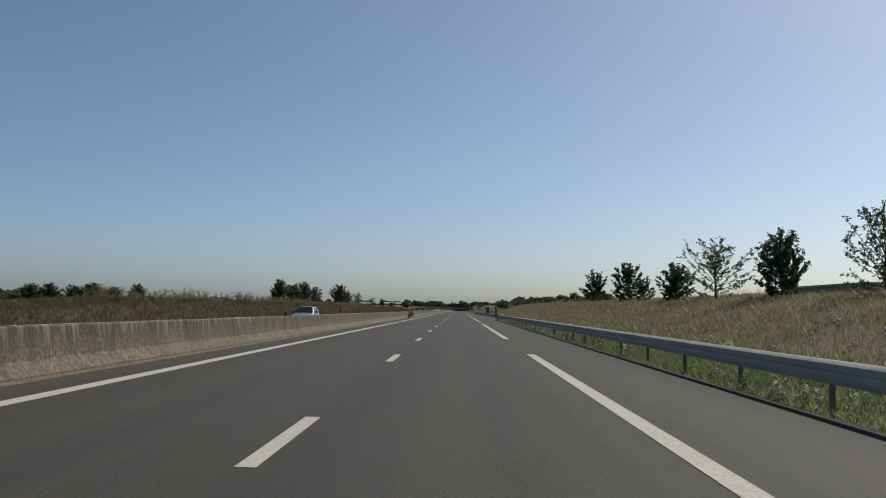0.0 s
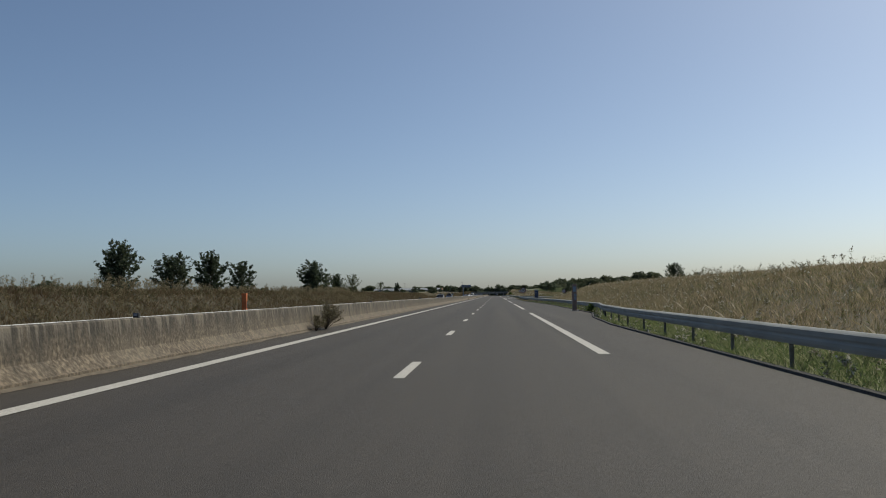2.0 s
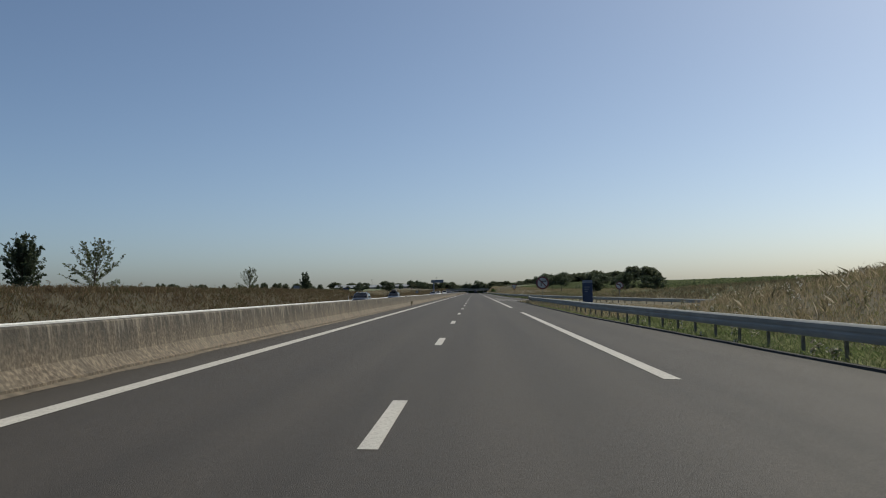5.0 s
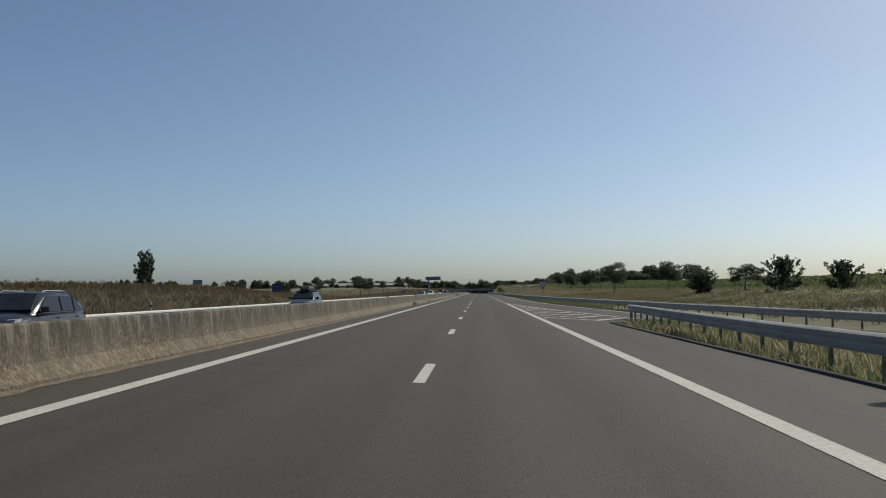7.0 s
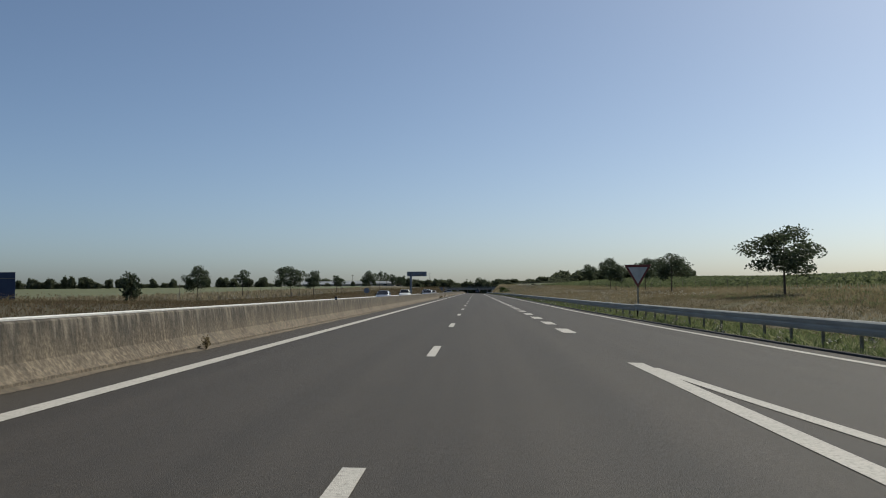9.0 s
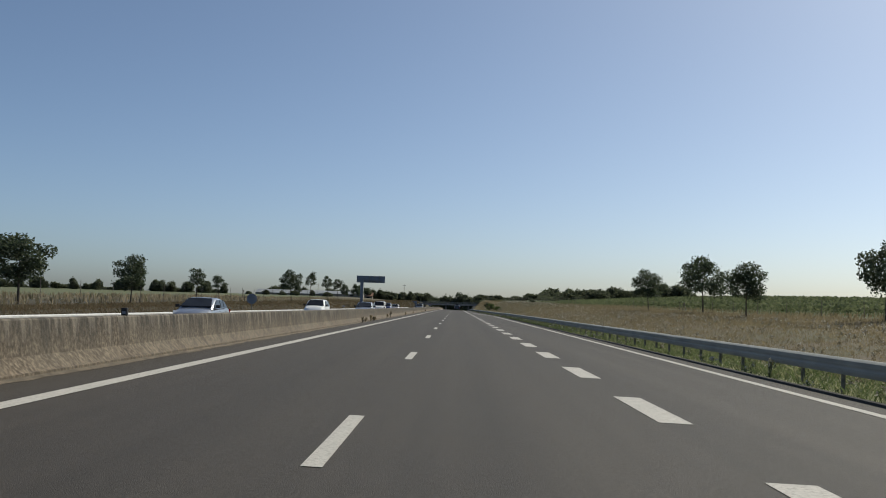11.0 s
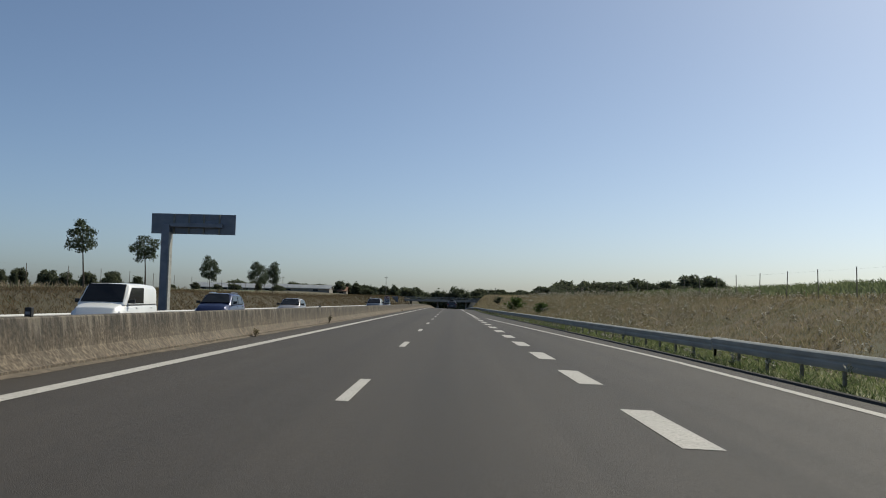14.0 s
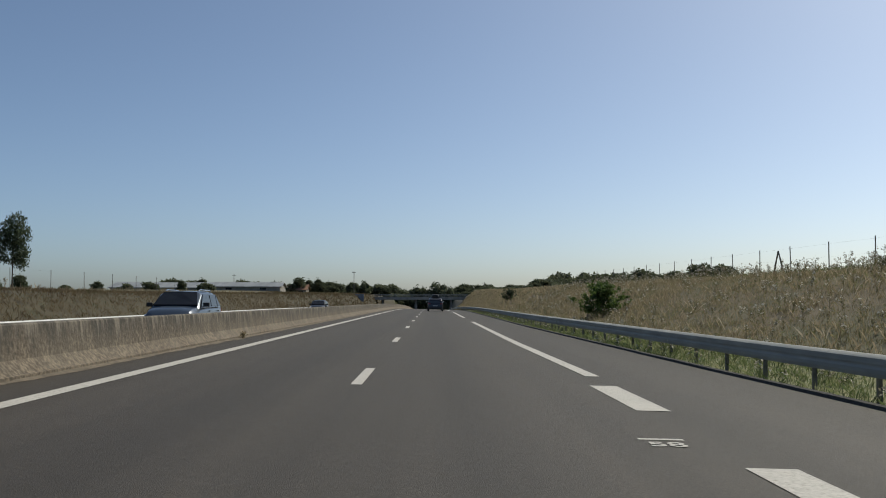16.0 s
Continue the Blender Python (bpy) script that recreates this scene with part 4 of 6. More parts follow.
# ---- trees ----
def leaf_cloud(b, pts, size, per, spread, rng):
    """Small leaf quads, folded a little, scattered round each point."""
    pts = np.asarray(pts, float)
    n = len(pts) * per
    c = np.repeat(pts, per, 0) + rng.normal(0, spread, (n, 3))
    d = rng.normal(0, 1, (n, 3))
    d /= np.linalg.norm(d, axis=1)[:, None]
    e = np.cross(d, rng.normal(0, 1, (n, 3)))
    e /= np.linalg.norm(e, axis=1)[:, None]
    s = size * rng.uniform(0.6, 1.3, n)[:, None]
    q = np.stack([c - d * s, c - e * s * 0.45, c + d * s, c + e * s * 0.45], 1).reshape(-1, 3)
    base = len(b.v)
    b.v += [tuple(v) for v in q]
    b.f += [(base + 4 * i, base + 4 * i + 1, base + 4 * i + 2, base + 4 * i + 3) for i in range(n)]


def tree_meshes(seed, h, w, clear, limbs, leaf, per, spread, upward, leafmat, droop=0.0, lean=(0, 0), fill=1.0, vase=False, ball=False):
    """Trunk with limbs and side twigs; leaves gather along the twigs. Returns two meshes."""
    rng = np.random.default_rng(seed)
    wood, pts = Build(), []
    tr = 0.014 * h + 0.015
    wob = rng.normal(0, 0.02 * h, (6, 2))
    trunk = []
    top = h * 0.82
    for i in range(6):
        f = i / 5
        trunk.append(Vector((wob[i, 0] * f + lean[0] * f * f * h, wob[i, 1] * f + lean[1] * f * f * h, top * f)))
    trunk[0].z = -0.4
    wood.tube(trunk, [tr * (1.15 - 0.95 * i / 5) for i in range(6)], 7)
    at = lambda f: trunk[min(4, int(f * 5))].lerp(trunk[min(5, int(f * 5) + 1)], f * 5 - int(f * 5)) if f < 1 else trunk[5]
    for k in range(limbs):
        f = clear + (1.0 - clear) * ((k + rng.uniform(0, 0.9)) / limbs)
        p0 = at(min(0.999, f))
        a = k * 2.4 + rng.uniform(-0.4, 0.4)
        g_ = (f - clear) / (1.0 - clear)
        reach = 0.5 * w * rng.uniform(0.72, 1.10) * (0.62 + 0.38 * math.sin(math.pi * min(1.0, 0.15 + 0.85 * g_))) * (1.0 - 0.62 * max(0.0, (g_ - 0.5) / 0.5))
        rise = upward * reach * rng.uniform(0.6, 1.2) + (h - p0.z) * 0.16 * rng.uniform(0.4, 1.2)
        if vase:
            reach = 0.5 * w * rng.uniform(0.55, 1.1) * (1.0 - 0.45 * g_)
            rise = reach * rng.uniform(0.9, 2.2)
        if ball:
            reach = 0.5 * w * rng.uniform(0.8, 1.08) * math.sqrt(max(0.05, 1 - (1.7 * g_ - 0.75) ** 2))
            rise = (h - p0.z) * rng.uniform(0.25, 0.6) * (0.3 + 0.7 * g_) + 0.1 * reach
        rise = min(rise, h * 0.99 - p0.z)
        end = p0 + Vector((math.cos(a) * reach, math.sin(a) * reach, rise))
        mid = p0.lerp(end, 0.5) + Vector((math.cos(a) * reach * 0.12, math.sin(a) * reach * 0.12, -0.08 * reach))
        r = tr * 0.38 * (1 - 0.5 * f)
        wood.tube([p0, mid, end], [r, r * 0.6, r * 0.2], 4, False)
        for t in np.linspace(0.25, 1.0, 5):
            q = p0.lerp(mid, t * 2) if t < 0.5 else mid.lerp(end, t * 2 - 1)
            pts.append(q)
            for _ in range(2):
                b2 = a + rng.uniform(-1.4, 1.4)
                ln = reach * rng.uniform(0.16, 0.36)
                q2 = q + Vector((math.cos(b2) * ln, math.sin(b2) * ln, ln * rng.uniform(0.0, 1.0) * (0.4 + upward) - droop * ln))
                wood.tube([q, q2], [r * 0.3, r * 0.1], 3, False)
                pts += [q.lerp(q2, 0.6), q2]
    pts.append(Vector((trunk[5].x, trunk[5].y, h * 0.97)))
    keep = [p for p in pts if rng.uniform() < fill]
    leaves = Build()
    leaf_cloud(leaves, keep, leaf, per, spread, rng)
    return wood.mesh("trunk", BARK), leaves.mesh("crown", leafmat)


def bank_tree_meshes(seed, h, w, limbs, steps, per, leaf, leafmat, low=0.05, spread=0.05, twigs=4, lean=0.0):
    """Young tree branched from the ground up: straight limbs fan out and end in leafy points."""
    rng = np.random.default_rng(seed)
    wood, pts = Build(), []
    tr = 0.013 * h + 0.012
    bend = rng.normal(0, 0.03 * h, 2)
    spine = [Vector((bend[0] * f * f + lean * h * f * f, bend[1] * f * f, h * 0.72 * f)) for f in (0, 0.25, 0.5, 0.75, 1.0)]
    spine[0].z = -0.4
    wood.tube(spine, [tr, tr * 0.85, tr * 0.6, tr * 0.35, tr * 0.12], 7)
    for k in range(limbs):
        g_ = (k + rng.uniform(0, 0.8)) / limbs
        f = low + 0.62 * g_
        i = min(3, int(f * 4))
        p0 = spine[i].lerp(spine[i + 1], f * 4 - i)
        p0.z = max(0.05, p0.z)
        a = 2.4 * k + rng.uniform(-0.5, 0.5)
        up = math.radians(rng.uniform(-6, 14) + 12 + 66 * g_ ** 0.95)
        # the limb runs out to an egg-shaped outline, some short, some past it
        rx, rz = 0.5 * w, 0.5 * h
        d = Vector((math.cos(a) * math.cos(up), math.sin(a) * math.cos(up), math.sin(up)))
        cz = 0.53 * h - p0.z
        A = (d.x ** 2 + d.y ** 2) / rx ** 2 + d.z ** 2 / rz ** 2
        B, C = -d.z * cz / rz ** 2, cz * cz / rz ** 2 - 1.0
        reach = (-B + math.sqrt(max(0.0, B * B - A * C))) / A
        reach *= rng.uniform(0.76, 1.06) * (1 + 0.14 * abs(math.sin(2 * up)))
        end = p0 + d * reach
        end.x += lean * h * 0.5
        mid = p0.lerp(end, 0.5) - Vector((0, 0, 0.05 * reach))
        r = tr * 0.34
        wood.tube([p0, mid, end], [r, r * 0.6, r * 0.15], 4, False)
        along = lambda s: p0.lerp(mid, 2 * s) if s < 0.5 else mid.lerp(end, 2 * s - 1)
        for s in np.linspace(0.18, 1.0, steps):
            q = along(s)
            sp = spread * w * (1.15 - s)
            pts.append(q + Vector(rng.normal(0, sp + 0.012, 3)))
        for _ in range(twigs):
            s = rng.uniform(0.35, 0.95)
            q = along(s)
            tw = (d + Vector(rng.normal(0, 0.55, 3))).normalized() * w * rng.uniform(0.06, 0.15)
            wood.tube([q, q + tw], [r * 0.3, r * 0.1], 3, False)
            pts += [q + tw * u for u in (0.35, 0.6, 0.8, 1.0)]
    leaves = Build()
    leaf_cloud(leaves, pts, leaf, per, leaf * 0.55, rng)
    return wood.mesh("trunk", BARK), leaves.mesh("crown", leafmat)


def clump_tree_meshes(seed, h, w, clear, clumps, leaf, per, leafmat, lean=0.0, flat=0.5, fill=1.0):
    """Bare stem below, then limbs that carry separate ragged clumps of leaves with sky between."""
    rng = np.random.default_rng(seed)
    wood, leaves = Build(), Build()
    tr = 0.012 * h + 0.012
    bend = rng.normal(0, 0.02 * h, 2)
    spine = [Vector((bend[0] * math.sin(2.5 * f) + lean * h * f * f, bend[1] * math.sin(2.2 * f), h * 0.88 * f)) for f in (0, 0.2, 0.4, 0.6, 0.8, 1.0)]
    spine[0].z = -0.4
    wood.tube(spine, [tr * (1.1 - 0.95 * i / 5) for i in range(6)], 7)
    ch = h * (1 - clear)
    for k in range(clumps):
        g_ = (k + rng.uniform(0.1, 0.9)) / clumps
        f = min(0.999, (clear + (1 - clear) * 0.8 * g_) / 0.88)
        i = min(4, int(f * 5))
        p0 = spine[i].lerp(spine[i + 1], f * 5 - i)
        a = 2.4 * k + rng.uniform(-0.6, 0.6)
        out = 0.5 * w * math.sqrt(max(0.06, 1 - (2 * g_ - 0.85) ** 2 / 1.4)) * rng.uniform(0.35, 0.88)
        c = Vector((p0.x + math.cos(a) * out, p0.y + math.sin(a) * out, h * clear + ch * (0.10 + 0.80 * g_) + rng.normal(0, 0.04 * ch)))
        mid = p0.lerp(c, 0.55) - Vector((0, 0, 0.06 * out))
        wood.tube([p0, mid, c], [tr * 0.36, tr * 0.22, tr * 0.07], 4, False)
        if rng.uniform() > fill:
            continue
        rr = 0.5 * w * rng.uniform(0.28, 0.50)
        m = int(per * (rr / (0.2 * w)) ** 2)
        q = rng.normal(0, 1, (m, 3))
        q /= np.linalg.norm(q, axis=1)[:, None]
        q *= rng.uniform(0.25, 1.0, m)[:, None] ** 0.6 * (1 + 0.35 * np.sin(5 * q[:, :1] + 3 * k) * np.sin(4 * q[:, 1:2] + k))
        q = q * np.array([rr, rr, rr * flat]) + np.array(c)
        leaf_cloud(leaves, q, leaf, 1, leaf * 0.3, rng)
        for _ in range(3):
            e = Vector(q[int(rng.integers(0, m))])
            wood.tube([c, e], [tr * 0.10, tr * 0.03], 3, False)
    return wood.mesh("trunk", BARK), leaves.mesh("crown", leafmat)


STYLES = {
    "dense": [bank_tree_meshes(s, 4.0, 2.9, 64, 13, 7, 0.09, LEAF, spread=0.06) for s in (1, 2, 3)],
    "spray": [bank_tree_meshes(s, 4.0, 2.7, 42, 14, 8, 0.080, LEAF, spread=0.028, twigs=4) for s in (4, 5)],
    "airy": [bank_tree_meshes(s, 4.0, 3.6, 30, 12, 4, 0.070, LEAF_LIGHT, low=0.14, spread=0.012, twigs=5) for s in (6, 7, 29)],
    "round": [clump_tree_meshes(s, 5.0, 4.1, 0.32, 16, 0.115, 330, LEAF, flat=0.62) for s in (8, 9, 10, 28)],
    "thin": [clump_tree_meshes(s, 4.8, 2.5, 0.52, 12, 0.09, 210, LEAF, lean=0.07, flat=0.7, fill=0.92) for s in (11, 12, 30)],
    "wind": [bank_tree_meshes(s, 3.0, 1.6, 36, 12, 7, 0.08, LEAF, low=0.03, lean=0.12) for s in (13,)],
    "bush": [bank_tree_meshes(s, 2.2, 3.2, 46, 11, 7, 0.075, LEAF, low=0.0, spread=0.045) for s in (14, 15)],
    "green_bush": [bank_tree_meshes(s, 2.2, 3.2, 50, 11, 7, 0.075, LEAF_BRIGHT, low=0.0, spread=0.05, lean=0.1) for s in (20, 31)],
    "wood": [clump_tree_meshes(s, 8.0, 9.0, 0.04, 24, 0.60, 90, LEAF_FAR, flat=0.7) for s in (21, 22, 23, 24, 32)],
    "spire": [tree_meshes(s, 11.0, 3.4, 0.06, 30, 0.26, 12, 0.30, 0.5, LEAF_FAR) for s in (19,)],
}
NOMINAL = {"dense": (4.0, 2.9), "spray": (4.0, 2.7), "airy": (4.0, 3.6), "round": (5.0, 3.5), "thin": (4.8, 2.0), "wind": (3.0, 1.6), "bush": (2.2, 3.2), "green_bush": (2.2, 3.2), "wood": (8.0, 9.0), "spire": (11.0, 3.4)}
TREE_LABEL = {
    "dense": "young tree with a dense dark green crown on the grassy bank", "spray": "young tree with upswept leafy branches on the grassy bank",
    "airy": "sparse young tree with thin olive foliage on the bank", "round": "young tree with a bare trunk and rounded dark crown",
    "thin": "slender young tree with a bare stem and small crown", "wind": "wind-bent dark tree standing alone on the bank",
    "bush": "dense green shrub growing in dry grass", "green_bush": "bright green leafy shrub on the dry bank", "wood": "broad leafy tree in the dark far woodland", "spire": "tall narrow conifer in the far tree line"}
count = [0]


def tree(style, x, y, h, w, sink=0.0):
    k = count[0] = count[0] + 1
    wood, crown = STYLES[style][k % len(STYLES[style])]
    nh, nw = NOMINAL[style]
    fw, fh = (1.0, 0.90) if style in ("dense", "spray", "airy") else (0.88, 0.95)
    g = thing("shrub" if "bush" in style else "tree", TREE_LABEL[style], "shrub" if "bush" in style else "tree", group="far woodland trees" if style in ("wood", "spire") else "roadside trees",
              m=pose(x, y, ground_z(x, y) - sink, 0, 0, (k * 77) % 360) @ Matrix.Diagonal((fw * w / nw, fw * w / nw, fh * h / nh, 1)))
    piece("trunk", wood, g)
    piece("crown", crown, g)
    return g


for row in (
    ("spray", 17.0, 102.2, 4.0, 3.1), ("spray", 17.1, 82.9, 4.1, 3.2), ("spray", 16.7, 73.4, 2.3, 1.7), ("dense", 16.7, 62.5, 2.9, 2.5), ("airy", 17.3, 55.1, 4.1, 4.5),
    ("dense", 17.0, 43.0, 3.5, 2.4), ("airy", 17.2, 33.0, 3.7, 3.2), ("bush", 28.1, 207.0, 2.3, 3.1), ("bush", 21.0, 160.0, 0.6, 1.0), ("bush", 17.5, 150.5, 0.7, 0.8),
    ("dense", -25.9, 134.8, 4.2, 2.9), ("dense", -26.0, 146.0, 3.7, 3.2), ("dense", -25.5, 154.8, 4.3, 3.0), ("spray", -25.2, 163.9, 3.8, 3.2),
    ("dense", -26.0, 204.3, 5.3, 4.5), ("airy", -26.6, 218.0, 3.6, 3.2), ("dense", -28.7, 239.2, 4.2, 2.5), ("airy", -26.9, 245.7, 4.2, 4.4),
    ("airy", -27.3, 292.3, 3.4, 2.4), ("wind", -27.3, 328.6, 3.5, 1.9), ("round", -31.5, 430.6, 4.1, 3.0), ("thin", -31.9, 452.2, 4.3, 2.0), ("round", -26.2, 458.0, 4.9, 4.5), ("dense", -35.2, 420.2, 3.3, 2.1),
    ("bush", -39.1, 398.5, 2.8, 4.4), ("round", -26.7, 478.4, 4.2, 3.4), ("thin", -24.8, 490.9, 3.7, 2.0), ("round", -24.3, 539.8, 5.1, 3.6), ("thin", -23.3, 550.9, 5.2, 1.9),
    ("thin", -24.0, 576.9, 5.2, 2.2), ("thin", -23.8, 588.5, 4.8, 2.4), ("round", -25.3, 613.8, 4.2, 2.2), ("round", -25.4, 638.5, 4.7, 2.6), ("round", -25.3, 648.2, 4.9, 2.4), ("thin", -25.6, 503.0, 3.2, 1.8),
    ("round", 24.0, 509.6, 5.0, 3.9), ("round", 25.3, 490.8, 5.7, 4.6), ("round", 23.2, 471.4, 4.1, 3.5), ("round", 24.0, 451.0, 4.6, 3.2), ("round", 22.3, 427.1, 4.3, 4.3), ("round", 20.8, 386.8, 4.6, 4.6),
    ("round", 26.5, 376.0, 3.8, 4.0), ("round", 27.7, 368.4, 3.4, 4.0), ("round", 26.4, 341.8, 2.6, 3.4), ("dense", 23.0, 344.4, 2.7, 2.9), ("bush", 26.1, 330.0, 2.7, 3.9), ("bush", 27.8, 322.0, 2.1, 3.6),
    ("bush", 27.0, 310.0, 1.8, 3.4), ("green_bush", 10.9, 609.0, 1.0, 2.1), ("green_bush", 10.5, 641.0, 1.7, 3.4), ("bush", 19.5, 618.0, 1.1, 2.2), ("bush", 20.5, 629.0, 0.8, 1.8),  
    ("bush", 12.0, 716.0, 1.6, 2.5), ("green_bush", 8.0, 134.6, 0.6, 0.9),
    ("dense", -46.0, 98.0, 2.1, 2.3), ("dense", -43.5, 97.0, 2.2, 2.4), ("dense", -41.8, 99.0, 2.0, 1.9), ("dense", -39.4, 98.0, 2.2, 3.3), ("dense", -36.4, 97.0, 1.8, 1.9), ("dense", -34.6, 99.0, 2.2, 2.0),
):
    tree(*row)

# far tree lines and woods
frng = random.Random(5)


BACK_WOODS = []        # hindmost ranks, too deep in the wood to count


def wood_row(n, x0, y0, x1, y1, top, w, sink=0.6, jx=2.0, jy=8.0, spire=9, back=False):
    """A row of far trees between two points, by the height of their tops; every so often a conifer stands out."""
    for k in range(n):
        f = (k + 0.5) / n
        s = spire and k % spire == spire // 2
        x, y = x0 + (x1 - x0) * f + frng.uniform(-jx, jx), y0 + (y1 - y0) * f + frng.uniform(-jy, jy)
        h = max(2.0, frng.uniform(*top) + (1.2 if s else 0.0) - ground_z(x, y) + sink) / 0.95
        ww = frng.uniform(*w) * (0.6 if s else 1.0)
        if not (-19 < x < 10 and y < 1124):
            if back:
                style = "spire" if s else "wood"
                nh, nw = NOMINAL[style]
                m = pose(x, y, ground_z(x, y) - sink, 0, 0, (k * 77) % 360) @ Matrix.Diagonal((0.88 * ww / nw, 0.88 * ww / nw, 0.95 * h / nh, 1))
                BACK_WOODS.append((STYLES[style][k % len(STYLES[style])], np.array(m)))
            else:
                tree("spire" if s else "wood", x, y, h, ww, sink)


wood_row(34, -190, 470, -420, 560, (5.0, 8.5), (7.5, 12.5), jy=12, back=True)
wood_row(84, -114, 840, -400, 770, (6.2, 10.0), (3.6, 7.5), jy=10, spire=13)
wood_row(64, -120, 860, -400, 790, (4.5, 6.8), (5.5, 9.5), jy=6, spire=0, back=True)
wood_row(6, -58, 850, -108, 850, (5.4, 6.6), (3.8, 6.2), jy=10, spire=3)
wood_row(18, -116, 960, -34, 1000, (7.0, 10.4), (7.5, 11.2))
wood_row(14, -64, 985, -20, 1004, (6.8, 11.3), (6.2, 10.0))
wood_row(32, -95, 1108, 70, 1108, (5.4, 8.0), (11.2, 16.2), jy=4)
wood_row(34, -100, 1134, 80, 1134, (7.6, 11.2), (11.2, 16.2), jy=6, spire=7, back=True)
wood_row(14, 20, 956, 68, 980, (5.2, 8.1), (8.7, 11.6), jy=5, spire=5)
wood_row(22, 46, 985, 84, 1110, (7.2, 12.6), (11.6, 17.4))
wood_row(14, 72, 1105, 120, 1140, (11.0, 18.0), (14.5, 23.2), 1.2, jy=14, spire=0)
wood_row(16, 112, 1140, 182, 1170, (13.6, 20.5), (17.4, 26.1), 1.2, jy=14, spire=0)
wood_row(14, 100, 1190, 215, 1215, (15.0, 19.5), (18.8, 24.6), 1.2, spire=0, back=True)
wood_row(7, 172, 1168, 204, 1178, (19.4, 24.8), (18.8, 23.2), 1.0, spire=0)
wood_row(14, -130, 330, -215, 330, (4.5, 7.5), (6.2, 10.0), jy=12, spire=6)
wood_row(2, -156, 1160, -150, 1160, (11.6, 14.4), (13.8, 16.2), 1.0, spire=0)



def join_back_woods():
    vs, fs, mats, base = [], [], [], 0
    for pair, m in BACK_WOODS:
        for slot, me in enumerate(pair):
            co = np.empty(3 * len(me.vertices))
            me.vertices.foreach_get("co", co)
            vs.append(co.reshape(-1, 3) @ m[:3, :3].T + m[:3, 3])
            fs += [[base + i for i in p.vertices] for p in me.polygons]
            mats += [slot] * len(me.polygons)
            base += len(me.vertices)
    me = mesh("far_woodland", np.concatenate(vs), fs, BARK)
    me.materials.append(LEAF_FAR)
    me.polygons.foreach_set("material_index", mats)
    thing("far_woodland", "dark hindmost trees of the woods and hedges on the skyline", "woodland", kind="stuff", data=me)


join_back_woods()


# ---- grass, weeds and crops: uncountable ----
def lattice(f, x, y, dx, dy):
    """A function of the plan, taken on a coarse lattice and blended between."""
    gx = np.arange(x.min() - dx, x.max() + 2 * dx, dx)
    gy = np.arange(y.min() - dy, y.max() + 2 * dy, dy)
    Z = np.array([[f(p, q) for p in gx] for q in gy])
    fi, fj = (x - gx[0]) / dx, (y - gy[0]) / dy
    i, j = fi.astype(int), fj.astype(int)
    u, v = fi - i, fj - j
    return Z[j, i] * (1 - u) * (1 - v) + Z[j, i + 1] * u * (1 - v) + Z[j + 1, i] * (1 - u) * v + Z[j + 1, i + 1] * u * v


def blades(name, label, category, material, xr, yr, density, h, width, rng, zf=ground_z, keep=None, lean=0.35, clump=0.5):
    """Leaning grass blades, each a narrow bent ribbon of two triangles."""
    n = int((xr[1] - xr[0]) * (yr[1] - yr[0]) * density)
    x = rng.uniform(*xr, n)
    y = rng.uniform(*yr, n)
    if clump:
        m = max(1, n // 9)
        cx, cy = rng.uniform(*xr, m), rng.uniform(*yr, m)
        idx = rng.integers(0, m, n)
        sel = rng.uniform(0, 1, n) < clump
        x = np.where(sel, cx[idx] + rng.normal(0, 0.10, n), x)
        y = np.where(sel, cy[idx] + rng.normal(0, 0.10, n), y)
    if keep is not None:
        ok = keep(x, y)
        x, y = x[ok], y[ok]
        n = len(x)
    z = lattice(zf, x, y, 0.5, 3.0)
    hh = h * rng.uniform(0.5, 1.25, n) * (1.0 + 0.6 * lattice(lambda p, q: noise.noise((p * 0.3, q * 0.3, 4.0)), x, y, 1.5, 1.5))
    a = rng.uniform(0, 2 * np.pi, n)
    ln = hh * np.abs(rng.normal(0, lean, n))
    ww = width * rng.uniform(0.6, 1.3, n)
    px, py = -np.sin(a) * ww, np.cos(a) * ww
    dx, dy = np.cos(a) * ln, np.sin(a) * ln
    V = np.empty((n, 4, 3))
    V[:, 0] = np.stack([x - px, y - py, z - 0.03], 1)
    V[:, 1] = np.stack([x + px, y + py, z - 0.03], 1)
    V[:, 2] = np.stack([x + dx * 0.45 + px * 0.8, y + dy * 0.45 + py * 0.8, z + hh * 0.62], 1)
    V[:, 3] = np.stack([x + dx, y + dy, z + hh], 1)
    me = bpy.data.meshes.new(name)
    me.vertices.add(4 * n)
    me.vertices.foreach_set("co", V.ravel())
    me.loops.add(6 * n)
    me.polygons.add(2 * n)
    tri = np.array([0, 1, 2, 0, 2, 3])
    me.loops.foreach_set("vertex_index", (np.arange(n)[:, None] * 4 + tri).ravel().astype(np.int32))
    me.polygons.foreach_set("loop_start", (np.arange(2 * n) * 3).astype(np.int32))
    me.update(calc_edges=True)
    me.materials.append(material)
    return thing(name, label, category, kind="stuff", data=me)


G = np.random.default_rng(11)


def right_outer(y):
    return np.where(np.asarray(y) > 225, lerp_table(RAMP_TABLE, y), lerp_table(KERB_TABLE, y))


